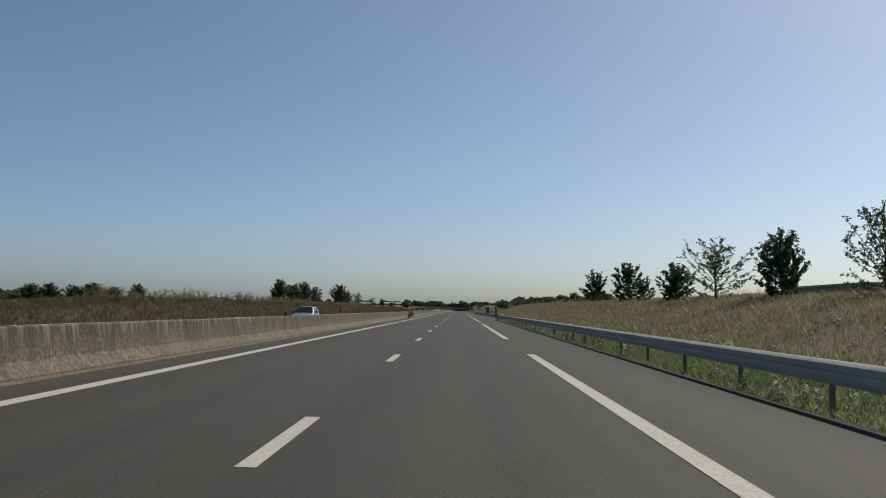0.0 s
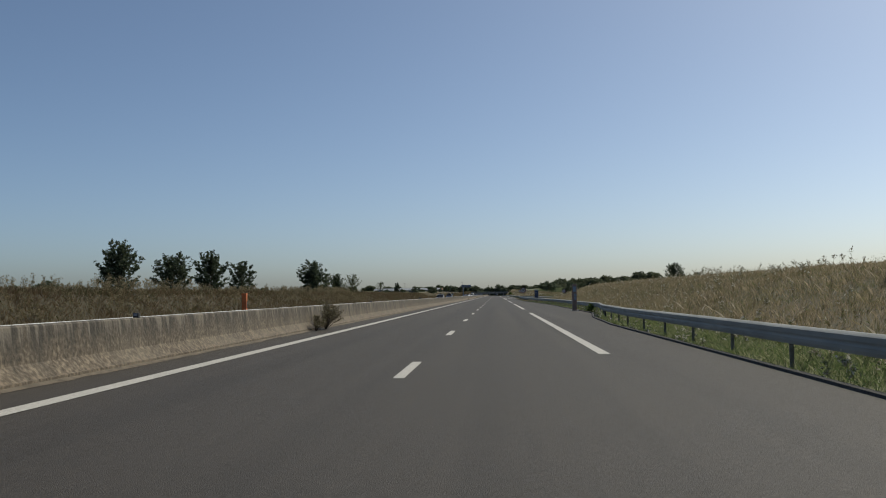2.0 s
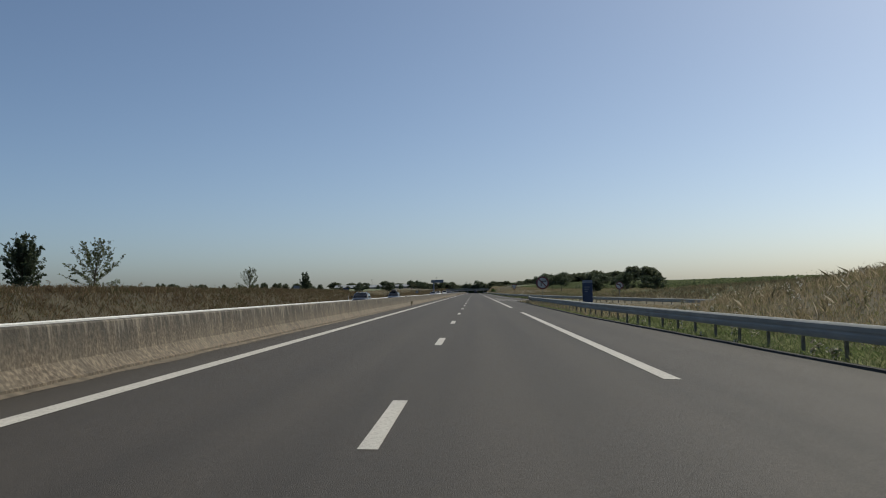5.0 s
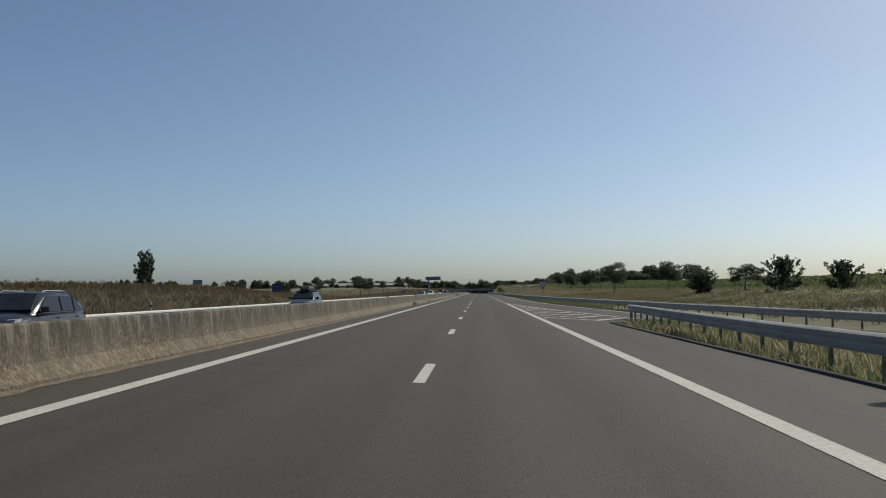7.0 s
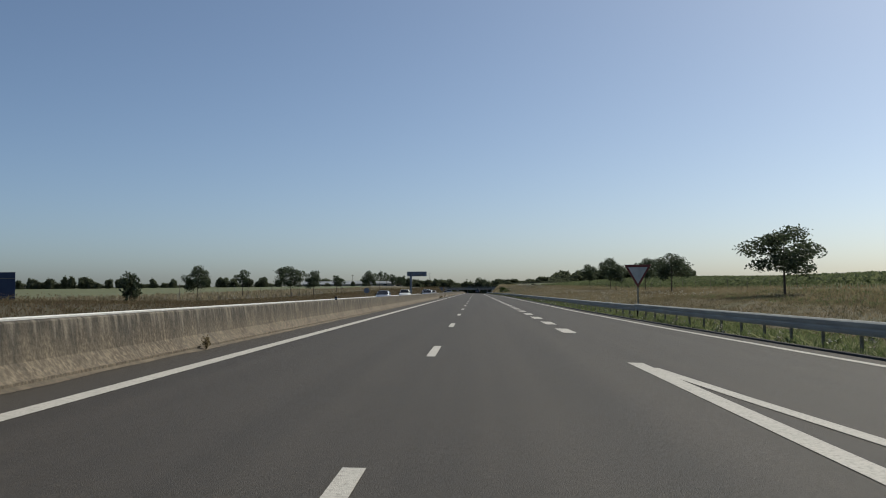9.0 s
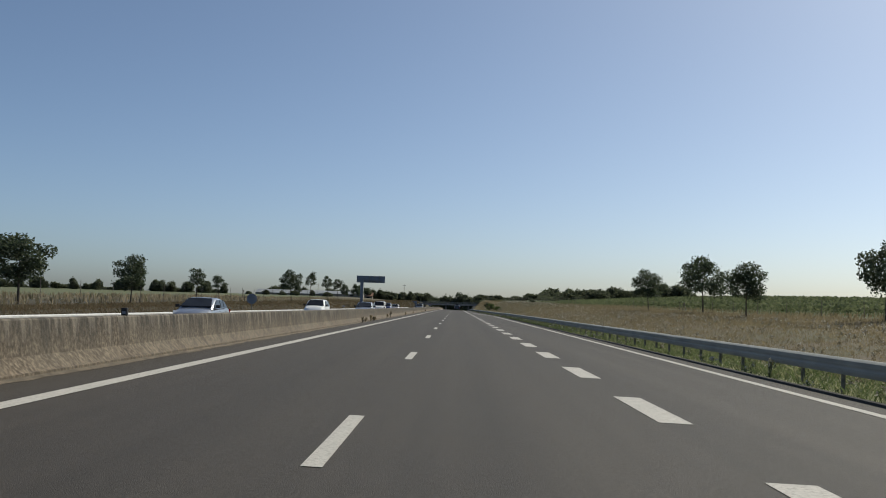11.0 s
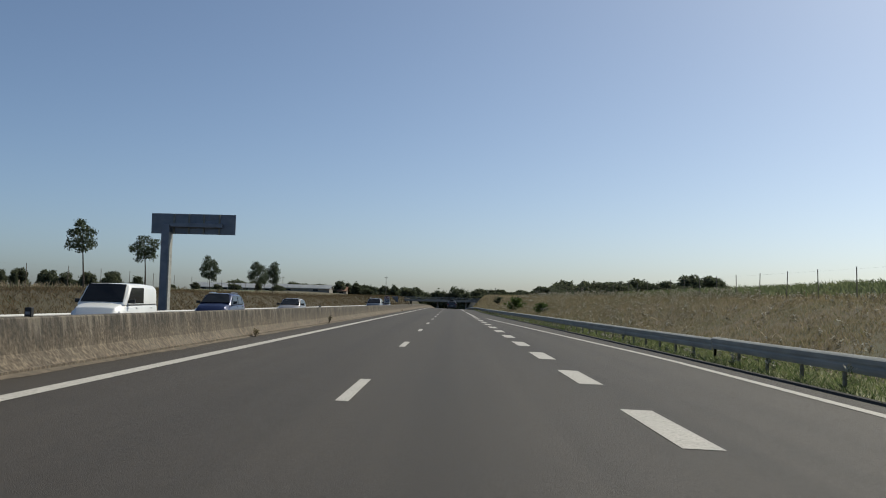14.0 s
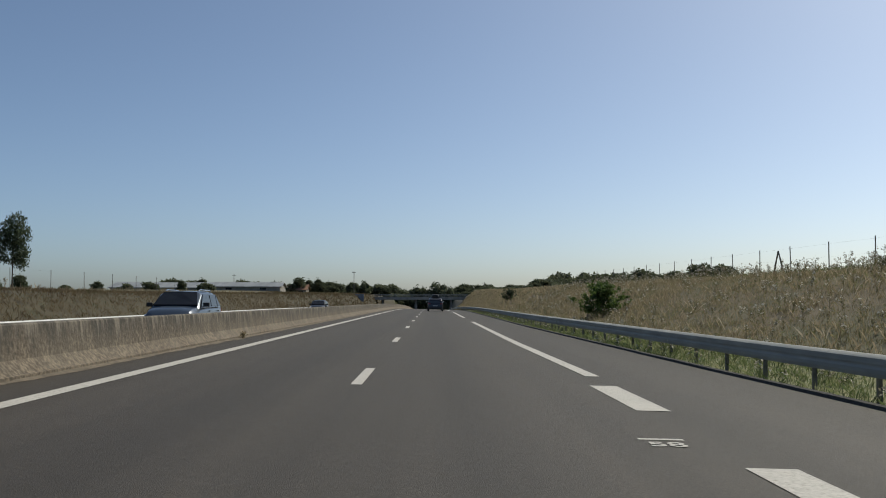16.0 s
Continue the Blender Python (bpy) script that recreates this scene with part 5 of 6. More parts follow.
bank_keep = lambda a, b: a > right_outer(b) + 2.3
for y0, y1, dens, hgt in ((-5, 110, 56, 0.27), (110, 232, 52, 0.29), (540, 600, 60, 0.16), (600, 680, 50, 0.25), (680, 900, 9, 0.36)):
    near = y1 < 690
    blades("dry_bank_grass", "tangled straw-coloured dry grass covering the sunny bank", "grass", GRASS_DRY, (6.8, 18.5), (y0, y1), dens, hgt, 0.0042 if near else 0.03, G, keep=bank_keep, lean=0.38, clump=0.6)
    blades("bank_undergrowth", "low brown and green undergrowth on the bank", "grass", CLUTTER, (6.8, 24.0), (y0, y1), dens * 0.9, hgt * 0.5, 0.008 if near else 0.03, G, keep=bank_keep, lean=0.8, clump=0.7)
    if near:
        blades("straw_stalks", "pale bent straw stalks standing out of the bank grass", "grass", STRAW, (7.0, 18.5), (y0, y1), 1.5, hgt * 1.25, 0.0035, G, keep=bank_keep, lean=0.7, clump=0.3)
blades("slip_road_weeds", "low green and brown weeds beside the slip road", "grass", GRASS_DARK, (8.5, 24.0), (296, 400), 34, 0.13, 0.008, G, keep=bank_keep, lean=0.7, clump=0.7)
blades("slip_road_scrub", "rough brown and green scrub beyond the slip road", "grass", GRASS_DARK, (12, 60), (215, 300), 9, 0.40, 0.016, G, keep=bank_keep, lean=0.6, clump=0.7)
blades("slip_road_greens", "fresh green weeds between slip road and field", "grass", GRASS_GREEN, (16, 25.0), (296, 400), 9, 0.18, 0.009, G, keep=bank_keep, lean=0.6, clump=0.7)


def clutter(name, label, material, xr, yr, density, height, size, keep, rng):
    """Small leaves, husks and stalk ends lying about at all angles."""
    n = int((xr[1] - xr[0]) * (yr[1] - yr[0]) * density)
    x, y = rng.uniform(*xr, n), rng.uniform(*yr, n)
    patch = lattice(lambda p, q: noise.noise((p * 0.6, q * 0.6, 2.0)), x, y, 0.6, 0.6)
    ok = keep(x, y) & (patch + rng.uniform(-0.4, 0.6, n) > -0.1)
    x, y, patch = x[ok], y[ok], patch[ok]
    z = lattice(ground_z, x, y, 0.5, 3.0) + rng.uniform(0.0, 1.0, len(x)) ** 1.3 * height * (1 + patch)
    b = Build()
    leaf_cloud(b, np.stack([x, y, z], 1), size, 1, 0.01, rng)
    thing(name, label, "weeds", kind="stuff", data=b.mesh(name, material))


for y0, y1 in ((-5, 110), (110, 232), (540, 690)):
    clutter("bank_clutter", "tangle of small dry leaves and seed heads on the bank", CLUTTER, (6.8, 20), (y0, y1), 62, 0.42, 0.021, bank_keep, G)
clutter("meadow_thatch", "matted short dry grass on the low bank", STUBBLE, (8.5, 24), (400, 600), 34, 0.10, 0.030, bank_keep, G)
clutter("low_bank_clutter", "tangle of low weeds on the short grass", CLUTTER, (8.5, 22), (300, 540), 6, 0.12, 0.018, bank_keep, G)
blades("short_bank_grass", "short brown summer grass on the low bank", "grass", STUBBLE, (8.5, 26), (345, 545), 60, 0.11, 0.007, G, keep=bank_keep, lean=0.6)
blades("far_field_grass", "pale dry grass between the bank and the field", "grass", STUBBLE, (18.5, 30.0), (0, 700), 5, 0.25, 0.03, G, keep=bank_keep)
gore_keep = lambda a, b: (lerp_table(KERB_TABLE, b) + 0.25 < a) & (a < lerp_table(RAMP_TABLE, b) - 5.9)
blades("gore_grass", "dry grass in the wedge between motorway and slip road", "grass", GRASS_DRY, (6.3, 16), (222, 302), 45, 0.30, 0.011, G, keep=gore_keep)
for y0, y1 in ((-5, 120), (120, 303)):
    blades("verge_grass", "green and yellow verge grass under the guardrail", "grass", GRASS_GREEN, (6.15, 10.2), (y0, y1), 230, 0.15, 0.006, G, keep=lambda a, b: (lerp_table(KERB_TABLE, b) + 0.12 < a) & (a < lerp_table(KERB_TABLE, b) + 3.0), lean=0.7)
for y0, y1 in ((300, 460), (460, 720)):
    blades("verge_grass", "green and yellow verge grass under the guardrail", "grass", GRASS_GREEN, (6.1, 11), (y0, y1), 130, 0.17, 0.007, G, keep=lambda a, b: (lerp_table(RAMP_TABLE, b) + 0.12 < a) & (a < lerp_table(RAMP_TABLE, b) + 2.7), lean=0.7)
for y0, y1 in ((340, 530), (530, 720)):
    blades("far_meadow_grass", "short warm brown grass on the far bank", "grass", FAR_STUBBLE, (-27, -16.3), (y0, y1), 34, 0.20, 0.009, G, lean=0.6)
for y0, y1, hgt, dens in ((0, 340, 0.42, 15), (340, 520, 0.24, 5), (520, 720, 0.26, 5), (720, 960, 0.5, 4)):
    blades("left_bank_grass", "brown dry grass on the bank beyond the opposite carriageway", "grass", WEED_BROWN, (-27, -16.3), (y0, y1), dens * 3.2, hgt * 0.85, 0.008 if y1 < 730 else 0.02, G, lean=0.5, clump=0.7)
    blades("left_bank_straw", "paler straw stalks among brown grass on the bank", "grass", GRASS_DRY, (-27, -16.3), (y0, y1), dens * 0.12, hgt * 1.05, 0.010, G)
for y0, y1 in ((0, 220), (220, 400)):
    clutter("far_bank_clutter", "tangle of small brown leaves and husks on the far bank", WEED_BROWN, (-24, -17.5), (y0, y1), 26, 0.42, 0.05, lambda a, b: a < 0, G)
blades("meadow_grass", "dry meadow grass beyond the roadside trees", "grass", GRASS_DRY, (-60, -27), (150, 760), 1.2, 0.55, 0.05, G)


def tall_weeds(name, label, n, xr, yr, h, material, head, seed, headp=1.0, gap=2.3):
    """Branching stems with small leaves and seed heads."""
    r = np.random.default_rng(seed)
    b, hb, pts = Build(), Build(), []
    heads = []
    for _ in range(n):
        x, y = r.uniform(*xr), r.uniform(*yr)
        if x > 0 and x < right_outer(y) + gap:
            continue
        z = ground_z(x, y)
        hh = h * r.uniform(0.6, 1.25) * max(0.35, 0.9 + 1.1 * noise.noise((x * 0.1, y * 0.1, 5.0)))
        tip = Vector((x + r.normal(0, 0.1), y + r.normal(0, 0.1), z + hh))
        b.tube([(x, y, z - 0.05), tip], [0.006, 0.003], 3, False)
        for k in range(5):
            f = r.uniform(0.35, 1.0)
            p = Vector((x, y, z)).lerp(tip, f)
            a = r.uniform(0, 6.28)
            q = p + Vector((math.cos(a), math.sin(a), 0.9)) * hh * r.uniform(0.08, 0.2)
            b.tube([p, q], [0.006, 0.003], 3, False)
            pts += [p, p.lerp(q, 0.5)]
            heads.append(q)
        heads.append(tip)
    leaf_cloud(b, pts, 0.03, 3, 0.04, r)
    leaf_cloud(hb, [p for p in heads if r.uniform() < headp], 0.045, 4, 0.035, r)
    thing(name, label, "weeds", kind="stuff", data=b.mesh(name, material))
    thing(name + "_heads", "small dry seed heads on tall weeds", "weeds", kind="stuff", data=hb.mesh(name + "_heads", head))


tall_weeds("tall_thistles", "tall brown thistles and docks on the far bank", 1900, (-24, -17.8), (58, 215), 0.78, THISTLE, STUBBLE, 21)
tall_weeds("bank_weeds", "tall dry weeds along the bank crest", 900, (9, 20), (10, 225), 0.55, CLUTTER, UMBEL, 22, 0.5)
tall_weeds("wild_carrot", "wild carrot and thistles with pale heads on the bank", 900, (9.5, 20.5), (560, 690), 0.55, CLUTTER, UMBEL, 23, 0.7)
tall_weeds("crest_weeds", "tall grey-green weeds along the top of the bank", 420, (15.5, 21.0), (575, 700), 0.55, CLUTTER, UMBEL, 29, 0.5)
tall_weeds("meadow_weeds", "scattered pale-flowering weeds on the low bank", 1500, (9.5, 21), (400, 600), 0.26, STUBBLE, UMBEL, 24, 0.6)
tall_weeds("far_bank_weeds", "scattered dry weeds on the far bank", 350, (-24, -17), (220, 680), 0.5, GRASS_DARK, GRASS_DRY, 25)
tall_weeds("rail_weeds", "green flowering weeds along the guardrail posts", 420, (6.2, 9.6), (0, 135), 0.26, GRASS_GREEN, UMBEL, 27, 0.6, 0.12)
tall_weeds("shoulder_weeds", "green and straw weeds hiding the feet of the guardrail posts", 900, (6.2, 9.9), (120, 540), 0.34, GRASS_GREEN, UMBEL, 28, 0.5, 0.15)
tall_weeds("verge_flowers", "yellow-green flowering weeds under the guardrail", 520, (6.4, 9.4), (540, 680), 0.32, GRASS_GREEN, UMBEL, 26, 0.5, 0.15)


def maize_field():
    r = np.random.default_rng(31)
    b = Build()
    rows_x = np.arange(28.0, 62.0, 0.85)
    for ri, x0 in enumerate(rows_x):
        step = 0.5 if ri < 12 else 0.9
        for y in np.arange(300, 560, step):
            x = x0 + r.normal(0, 0.05)
            yy = y + r.normal(0, 0.08)
            z = ground_z(x, yy)
            hh = r.uniform(0.7, 0.95)
            base = len(b.v)
            b.v += [(x - 0.02, yy, z), (x + 0.02, yy, z), (x, yy, z + hh)]
            b.f.append((base, base + 1, base + 2))
            for k in range(4):
                a = r.uniform(0, 6.28)
                c, s = math.cos(a), math.sin(a)
                zb = z + hh * r.uniform(0.3, 0.8)
                ln = r.uniform(0.3, 0.5)
                base = len(b.v)
                b.v += [(x - s * 0.04, yy + c * 0.04, zb), (x + s * 0.04, yy - c * 0.04, zb), (x + c * ln * 0.6, yy + s * ln * 0.6, zb + 0.2), (x + c * ln, yy + s * ln, zb + 0.05)]
                b.f += [(base, base + 1, base + 2), (base + 2, base + 1, base + 3)]
    thing("maize_crop", "rows of green maize growing in the field", "crop", kind="stuff", data=b.mesh("maize_crop", CORN))


maize_field()
blades("far_maize", "distant rows of green maize in the field", "crop", CORN, (46, 130), (560, 780), 1.6, 0.6, 0.05, G, lean=0.6)
blades("field_maize", "green maize filling the field beyond the fence", "crop", CORN, (27.5, 46), (560, 700), 5.0, 0.6, 0.04, G, lean=0.6)
blades("outer_maize", "green maize further out in the field", "crop", CORN, (62, 130), (300, 560), 1.2, 0.8, 0.06, G)


def foot_plant(x, y, h, w, seed, dry=False, stems=8):
    """Bundle of thin side-branching stems spreading from one root."""
    r = np.random.default_rng(seed)
    b, pts = Build(), []
    for _ in range(stems):
        a, t = r.uniform(0, 6.28), r.uniform(0.05, 1.0)
        tip = Vector((abs(math.cos(a)) * 0.25 * w * t, math.sin(a) * w * 0.5 * t, h * r.uniform(0.45, 1.0) * (1 - 0.4 * t * t)))
        mid = tip * 0.5 + Vector((0, 0, 0.05 * h))
        b.tube([(0, 0, -0.03), mid, tip], [0.008, 0.005, 0.002], 3, False)
        pts += [mid, mid.lerp(tip, 0.5), tip]
        for f in (0.3, 0.5, 0.65, 0.8, 0.92):
            p = mid.lerp(tip, f)
            q = p + Vector((r.normal(0, 0.3), r.normal(0, 0.5), r.uniform(0.1, 0.9))).normalized() * h * r.uniform(0.06, 0.16)
            b.tube([p, q], [0.004, 0.002], 3, False)
            pts += [p.lerp(q, 0.6), q]
    g = thing("barrier_weed", "scraggy dry weed growing from the barrier foot", "weed", group="weeds at the barrier foot", m=pose(x, y, main_z(x, y) + 0.01))
    part("stems", b, BARK if dry else GRASS_DARK, g)
    lv = Build()
    leaf_cloud(lv, pts, 0.022, 4 if stems > 20 else 1, 0.03, r)
    part("leaves", lv, GRASS_DARK if dry else STUBBLE, g)


foot_plant(-4.12, 100.4, 0.92, 2.3, 1, True, 90)
foot_plant(-4.20, 99.3, 0.45, 1.3, 2, True, 30)
for k, (y, h, w) in enumerate(((253.0, 0.5, 0.3), (323.1, 0.36, 1.7), (345.0, 0.3, 0.3), (453.2, 0.45, 0.55), (455.0, 0.35, 0.35), (458.1, 0.5, 0.4), (459.8, 0.35, 0.45), (460.7, 0.35, 0.4), (471.1, 0.45, 0.45), (474.6, 0.75, 0.5), (496.1, 0.4, 0.55), (513.0, 0.4, 0.4), (556.2, 0.5, 0.55), (541.0, 0.3, 0.4), (617.0, 0.2, 0.3))):
    foot_plant(WALL_X + 0.10, y, 0.85 * h, 1.15 * w, 40 + k, k % 3 == 0, 18)


# ---- cars ----
def loft(sections, closed_ends=True):
    """sections: lists of points of equal length, right half mirrored by the caller."""
    b = Build()
    n = len(sections[0])
    for s in sections:
        b.v += [tuple(p) for p in s]
    for i in range(len(sections) - 1):
        for k in range(n - 1):
            b.f.append((i * n + k, i * n + k + 1, (i + 1) * n + k + 1, (i + 1) * n + k))
    if closed_ends:
        b.f.append(tuple(range(n - 1, -1, -1)))
        m = (len(sections) - 1) * n
        b.f.append(tuple(range(m, m + n)))
    return b


def mirrored(half):
    """A section from the sill on one side over the top to the other."""
    return [(-x, y, z) for x, y, z in half] + [(x, y, z) for x, y, z in reversed(half)]


SHAPES = {  # length, width, height, bonnet end, screen top, roof end, tail top, belt height, bonnet height
    "hatch": (4.1, 1.76, 1.47, 0.98, 1.72, 3.35, 3.95, 0.93, 0.92),
    "suv": (4.4, 1.84, 1.63, 1.08, 1.78, 3.75, 4.28, 1.05, 1.05),
    "sedan": (4.5, 1.78, 1.45, 1.10, 1.90, 3.20, 4.10, 0.94, 0.90),
    "van": (4.4, 1.83, 1.85, 0.85, 1.45, 4.25, 4.38, 1.08, 1.08),
}


def wheel(parent, x, y, r, side):
    b = Build()
    n = 20
    prof = [(r * 0.60, -0.10), (r * 0.95, -0.10), (r, -0.07), (r, 0.07), (r * 0.95, 0.10), (r * 0.60, 0.10)]
    for k in range(n):
        a = 2 * math.pi * k / n
        b.v += [(w, q * math.cos(a), q * math.sin(a)) for q, w in prof]
    m = len(prof)
    for k in range(n):
        for i in range(m):
            b.f.append((k * m + i, k * m + (i + 1) % m, ((k + 1) % n) * m + (i + 1) % m, ((k + 1) % n) * m + i))
    w = new("wheel", None)
    w.parent = parent
    w.location = (x, y, r)
    piece("tyre", b.mesh("tyre", TYRE, True), w)
    rb = Build()
    for k in range(n):
        a = 2 * math.pi * k / n
        rb.v.append((side * 0.085, r * 0.6 * math.cos(a), r * 0.6 * math.sin(a)))
    c = len(rb.v)
    rb.v.append((side * 0.055, 0, 0))
    for k in range(n):
        rb.f.append((k, (k + 1) % n, c))
    piece("rim", rb.mesh("rim", RIM), w)


def car(style, x, y, paint, label, toward=True, roof_box=False, rails=False):
    """Front at local y = 0, length along +y; z = 0 on the road."""
    L, W_, H, yb, ys, yr, yt, zb, zh = SHAPES[style]
    hw = W_ / 2
    z = opp_z(x, y) if x < 0 else main_z(x, y)
    g = thing("car" if style != "van" else "van", label, "car" if style != "van" else "van", group="cars on the motorway", m=pose(x, y, z) if toward else pose(x, y + L, z, 0, 0, 180))
    # lower body: bumper, bonnet, flanks, tail
    def sec(yy, w, zlo, zshould, ztop, crown):
        return mirrored([(w * 0.93, yy, zlo), (w * 0.99, yy, zlo + 0.12), (w, yy, (zlo + zshould) / 2 + 0.05), (w * 0.97, yy, zshould), (w * 0.80, yy, ztop), (w * 0.42, yy, ztop + crown)])
    secs = [sec(0.0, hw * 0.72, 0.30, 0.52, 0.60, 0.01), sec(0.06, hw * 0.86, 0.22, 0.58, 0.68, 0.015), sec(0.25, hw * 0.96, 0.2, 0.66, zh - 0.15, 0.03), sec(0.55, hw, 0.19, 0.74, zh - 0.06, 0.04),
            sec(yb, hw, 0.19, zb - 0.10, zh, 0.045), sec((yb + yr) / 2, hw, 0.19, zb - 0.06, zb - 0.01, 0.0), sec(yr, hw, 0.2, zb - 0.04, zb, 0.0), sec(yt, hw * 0.96, 0.22, zb - 0.05, zb, 0.0), sec(L - 0.05, hw * 0.90, 0.26, zb - 0.14, zb - 0.08, 0.0), sec(L, hw * 0.80, 0.36, zb - 0.25, zb - 0.2, 0.0)]
    body = piece("body", loft(secs).mesh("body", paint, True, bevel=0.045), g)
    # cabin shell
    tw = hw * (0.90 if style == "van" else 0.76)
    bw = hw * 0.94
    cab = [[(-bw, yb - 0.05, zb - 0.04), (-bw * 0.98, yb - 0.03, zb), (bw * 0.98, yb - 0.03, zb), (bw, yb - 0.05, zb - 0.04)]]
    def arch(yy, zt, t):
        return [(-bw, yy, zb - 0.05), (-(tw + (bw - tw) * 0.25 * t), yy, zb + (zt - zb) * 0.82), (-tw * 0.86, yy, zt), (0, yy, zt + 0.025), (tw * 0.86, yy, zt), (tw + (bw - tw) * 0.25 * t, yy, zb + (zt - zb) * 0.82), (bw, yy, zb - 0.05)]
    cab = [arch(yb - 0.08, zb - 0.03, 1), arch(ys, H - 0.03, 1), arch((ys + yr) / 2, H, 1), arch(yr, H - 0.04, 1), arch(yt - 0.02, zb + (0.25 if style in ("hatch", "suv") else 0.6 if style == "van" else 0.03), 1)]
    roof = piece("cabin", loft(cab).mesh("cabin", paint, True, bevel=0.05), g)
    # glass
    def quad(name, pts, off, parent=g, material=GLASS_DARK, label=""):
        v = [Vector(p) for p in pts]
        nrm = (v[1] - v[0]).cross(v[-1] - v[0]).normalized() * off
        b = Build()
        m = len(v)
        b.v += [tuple(p) for p in v] + [tuple(p + nrm) for p in v]
        b.f += [tuple(range(m - 1, -1, -1)), tuple(range(m, 2 * m))] + [(k, (k + 1) % m, m + (k + 1) % m, m + k) for k in range(m)]
        return piece(name, b.mesh(name, material), parent, label)
    zt = H - 0.03
    wb, wt = bw * 0.90, tw * 0.84
    quad("windscreen", [(-wb, yb + 0.02, zb + 0.05), (wb, yb + 0.02, zb + 0.05), (wt, ys - 0.03, zt - 0.05), (0, ys - 0.04, zt - 0.03), (-wt, ys - 0.03, zt - 0.05)], 0.06)
    zr2 = zb + (0.30 if style in ("hatch", "suv") else 0.65 if style == "van" else 0.06)
    quad("rear_window", [(wb * 0.9, yt - 0.06, zr2), (-wb * 0.9, yt - 0.06, zr2), (-wt * 0.95, yr + 0.06, H - 0.10), (wt * 0.95, yr + 0.06, H - 0.10)], 0.04)
    zs0, zs1 = zb + 0.03, zb + (H - zb) * 0.80
    fx0, fx1 = bw * 0.985, tw + (bw - tw) * 0.28
    def side_pt(s, yy, f):
        return (s * (fx0 + (fx1 - fx0) * f), yy, zs0 + (zs1 - zs0) * f)
    splits = [(yb + 0.22, ys + 0.10, (ys + yr) / 2 - 0.05)] if style == "van" else [(yb + 0.22, ys + 0.10, (ys + yr) / 2 - 0.08), ((ys + yr) / 2 + 0.02, (ys + yr) / 2 + 0.02, yr - 0.12), (yr - 0.04, yr - 0.04, (yr + yt) / 2 + 0.05)]
    for s in (-1, 1):
        for a0, a1, a2 in splits:
            last = a2 > yr
            pts = [side_pt(s, a0, 0), side_pt(s, a2 if not last else a2 + 0.08, 0), side_pt(s, a2 if not last else a2 - 0.25, 1 if not last else 0.75), side_pt(s, a1, 1)]
            if s < 0:
                pts = pts[::-1]
            quad("side_window", pts, 0.02)
        quad("chrome_strip", ([(s * bw * 1.0, yb + 0.2, zb - 0.035), (s * bw * 1.0, yr, zb - 0.02), (s * bw * 1.0, yr, zb + 0.005), (s * bw * 1.0, yb + 0.2, zb - 0.01)])[::s], 0.025, material=CHROME if rails else PLASTIC)
        m = Build().box(s * hw - 0.02 if s > 0 else s * hw - 0.20, s * hw + 0.20 if s > 0 else s * hw + 0.02, yb + 0.28, yb + 0.40, zb + 0.02, zb + 0.17)
        mir = part("wing_mirror", m, PLASTIC, g, bevel=0.03)
        part("mirror_glass", Build().box(s * (hw + 0.10) - 0.07, s * (hw + 0.10) + 0.07, yb + 0.401, yb + 0.405, zb + 0.04, zb + 0.15), CHROME, mir)
        for y0 in ((yb + ys) / 2 + 0.75, (ys + yr) / 2 + 0.72):
            part("door_handle", Build().box(s * hw * 0.99 - 0.015, s * hw * 0.99 + 0.015, y0, y0 + 0.18, zb - 0.16, zb - 0.12), CHROME if rails else paint, g)
        # headlight and tail light wrap round the corners
        quad("headlight", [(s * hw * 0.55, 0.12, 0.62), (s * hw * 0.90, 0.20, 0.66), (s * hw * 0.93, 0.42, 0.78), (s * hw * 0.60, 0.28, 0.76)][::s], 0.045, material=LAMP_GLASS)
        quad("tail_light", [(s * hw * 0.92, L - 0.10, zb - 0.22), (s * hw * 0.62, L - 0.02, zb - 0.24), (s * hw * 0.62, L - 0.04, zb - 0.10), (s * hw * 0.93, L - 0.14, zb - 0.02)][::s], 0.035, material=LAMP_RED)
        for yy in (0.82, L - 0.85):
            wheel(g, s * (hw - 0.09), yy, 0.31 if style != "suv" else 0.34, s)
        if rails:
            part("roof_rail", Build().tube([(s * tw * 0.84, ys + 0.15, H + 0.0), (s * tw * 0.86, ys + 0.3, H + 0.05), (s * tw * 0.86, yr - 0.25, H + 0.04), (s * tw * 0.84, yr - 0.1, H - 0.02)], [0.018] * 4, 6), CHROME, g)
    part("grille", Build().box(-hw * 0.5, hw * 0.5, -0.012, 0.10, 0.40, 0.56), PLASTIC, g, bevel=0.01)
    part("number_plate", Build().box(-0.26, 0.26, -0.024, -0.013, 0.42, 0.52), SIGN_WHITE, g, "plain pale plate")
    part("rear_plate", Build().box(-0.26, 0.26, L - 0.01, L + 0.02, 0.62, 0.73), SIGN_WHITE, g, "plain pale plate")
    part("rear_bumper", Build().box(-hw * 0.82, hw * 0.82, L - 0.12, L + 0.03, 0.30, 0.48), PLASTIC, g, bevel=0.03)
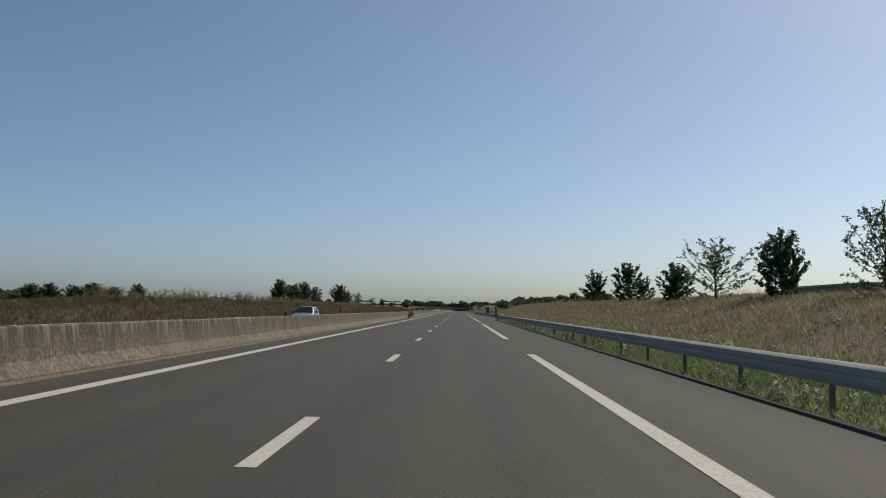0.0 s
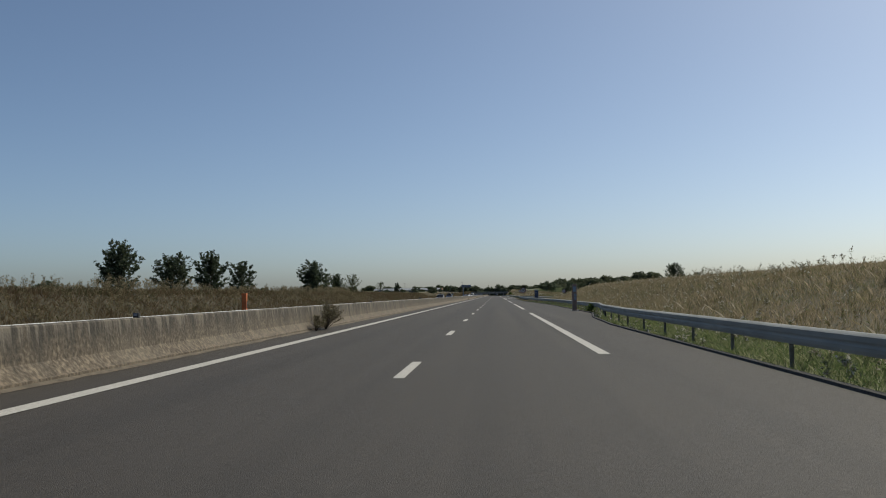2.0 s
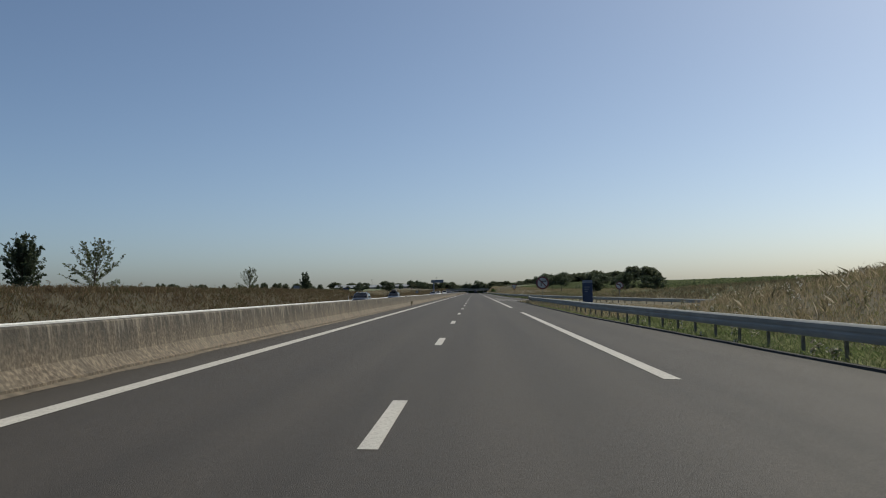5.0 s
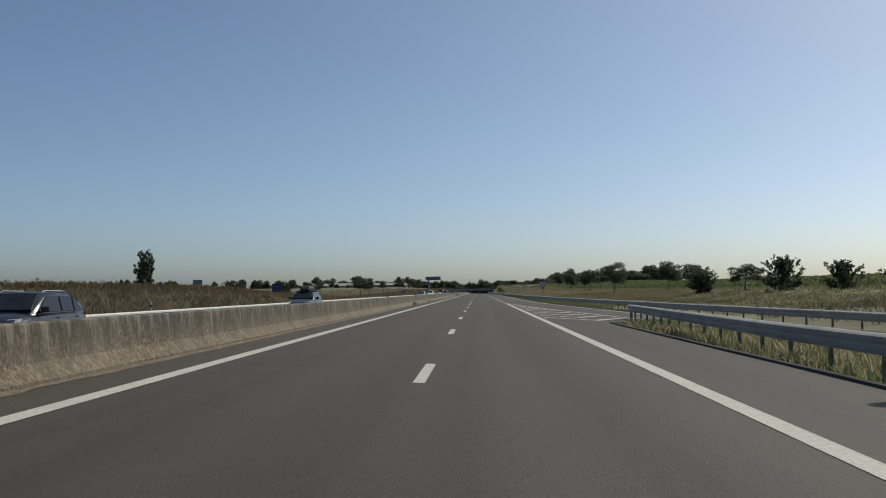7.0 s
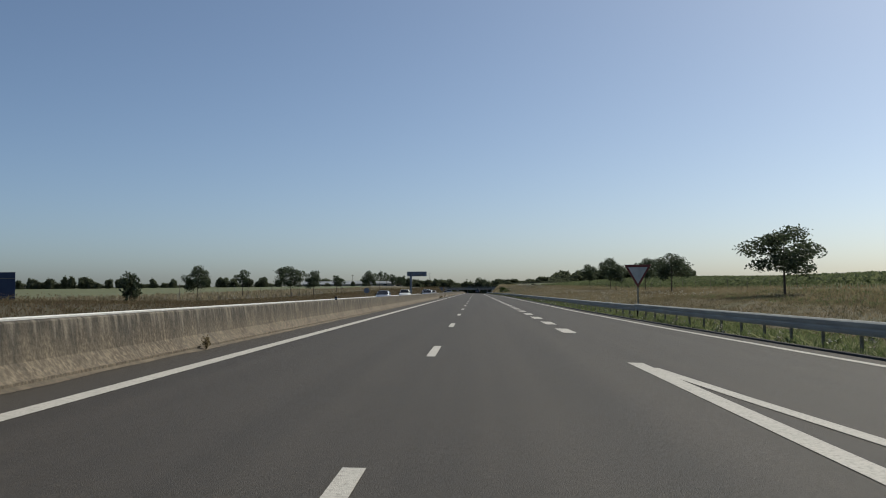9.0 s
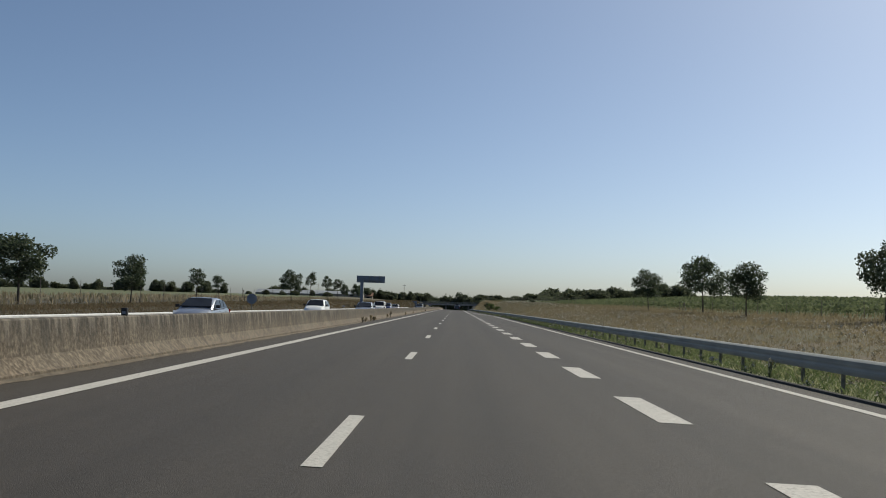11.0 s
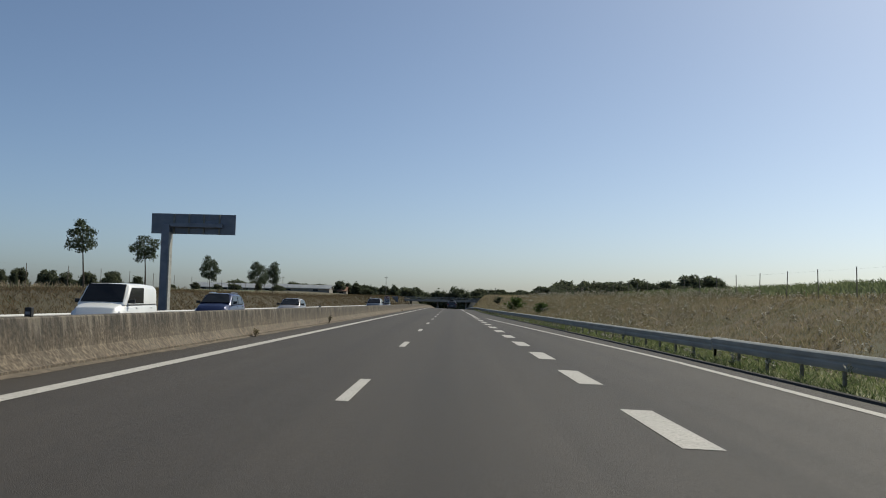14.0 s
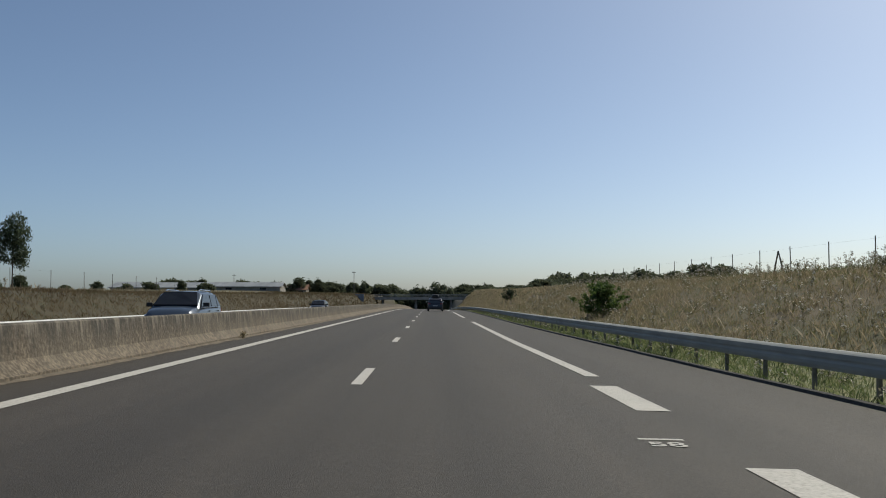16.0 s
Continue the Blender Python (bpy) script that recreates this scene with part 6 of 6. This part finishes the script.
    if roof_box:
        zb2 = H + 0.06
        part("crossbar", Build().box(-tw, tw, ys + 0.35, ys + 0.40, H - 0.01, zb2), PLASTIC, g)
        part("crossbar", Build().box(-tw, tw, yr - 0.35, yr - 0.30, H - 0.01, zb2), PLASTIC, g)
        bx = Build()
        st = []
        for f, sc in ((0.0, 0.35), (0.08, 0.8), (0.25, 1.0), (0.8, 1.0), (0.96, 0.85), (1.0, 0.5)):
            yy = ys - 0.1 + f * 1.9
            st.append([(-0.38 * (0.7 + 0.3 * sc), yy, zb2 + 0.002), (-0.40 * (0.7 + 0.3 * sc), yy, zb2 + 0.18 * sc), (-0.30, yy, zb2 + 0.36 * sc), (0.30, yy, zb2 + 0.36 * sc), (0.40 * (0.7 + 0.3 * sc), yy, zb2 + 0.18 * sc), (0.38 * (0.7 + 0.3 * sc), yy, zb2 + 0.002)])
        part("roof_box", Build().sweep(st[0], st), PLASTIC, g, "grey roof luggage box", smooth_shade=False)
    return g


SILVER = car_paint("silver_paint", (0.40, 0.42, 0.46), 0.75)
STEELBLUE = car_paint("pale_blue_grey_paint", (0.42, 0.44, 0.48), 0.8)
WHITE = car_paint("white_paint", (0.72, 0.72, 0.70), 0.0)
NAVY = car_paint("navy_paint", (0.02, 0.03, 0.085), 0.3)
DARK = car_paint("anthracite_paint", (0.03, 0.034, 0.042), 0.4)
BLUEGREY = car_paint("blue_grey_paint", (0.055, 0.075, 0.105), 0.3)
CHAMPAGNE = car_paint("champagne_paint", (0.34, 0.32, 0.31), 0.5)

car("hatch", -11.5, 73.5, SILVER, "silver hatchback driving on the opposite carriageway")
car("hatch", -11.5, 276.5, DARK, "dark blue-grey estate car on the opposite carriageway", rails=True)
car("hatch", -11.5, 315.8, BLUEGREY, "blue-grey hatchback carrying a roof box", roof_box=True)
car("sedan", -11.5, 444.6, SILVER, "silver saloon car beyond the barrier")
car("suv", -11.5, 481.0, WHITE, "white crossover car beyond the barrier")
car("sedan", -8.0, 489.5, STEELBLUE, "silver-blue metallic car overtaking on the opposite carriageway")
car("van", -11.5, 547.5, WHITE, "small white delivery van on the opposite carriageway")
car("suv", -11.5, 563.0, NAVY, "dark blue crossover car beyond the barrier", rails=True)
car("hatch", -11.5, 585.5, CHAMPAGNE, "champagne grey hatchback on the opposite carriageway")
car("suv", -8.0, 622.5, BLUEGREY, "dark grey-blue estate car with roof rails", rails=True)
car("hatch", -11.5, 690.0, DARK, "small dark car far along the opposite carriageway")
car("suv", 1.55, 697.0, DARK, "dark car with a roof box, seen from behind", toward=False, roof_box=True)
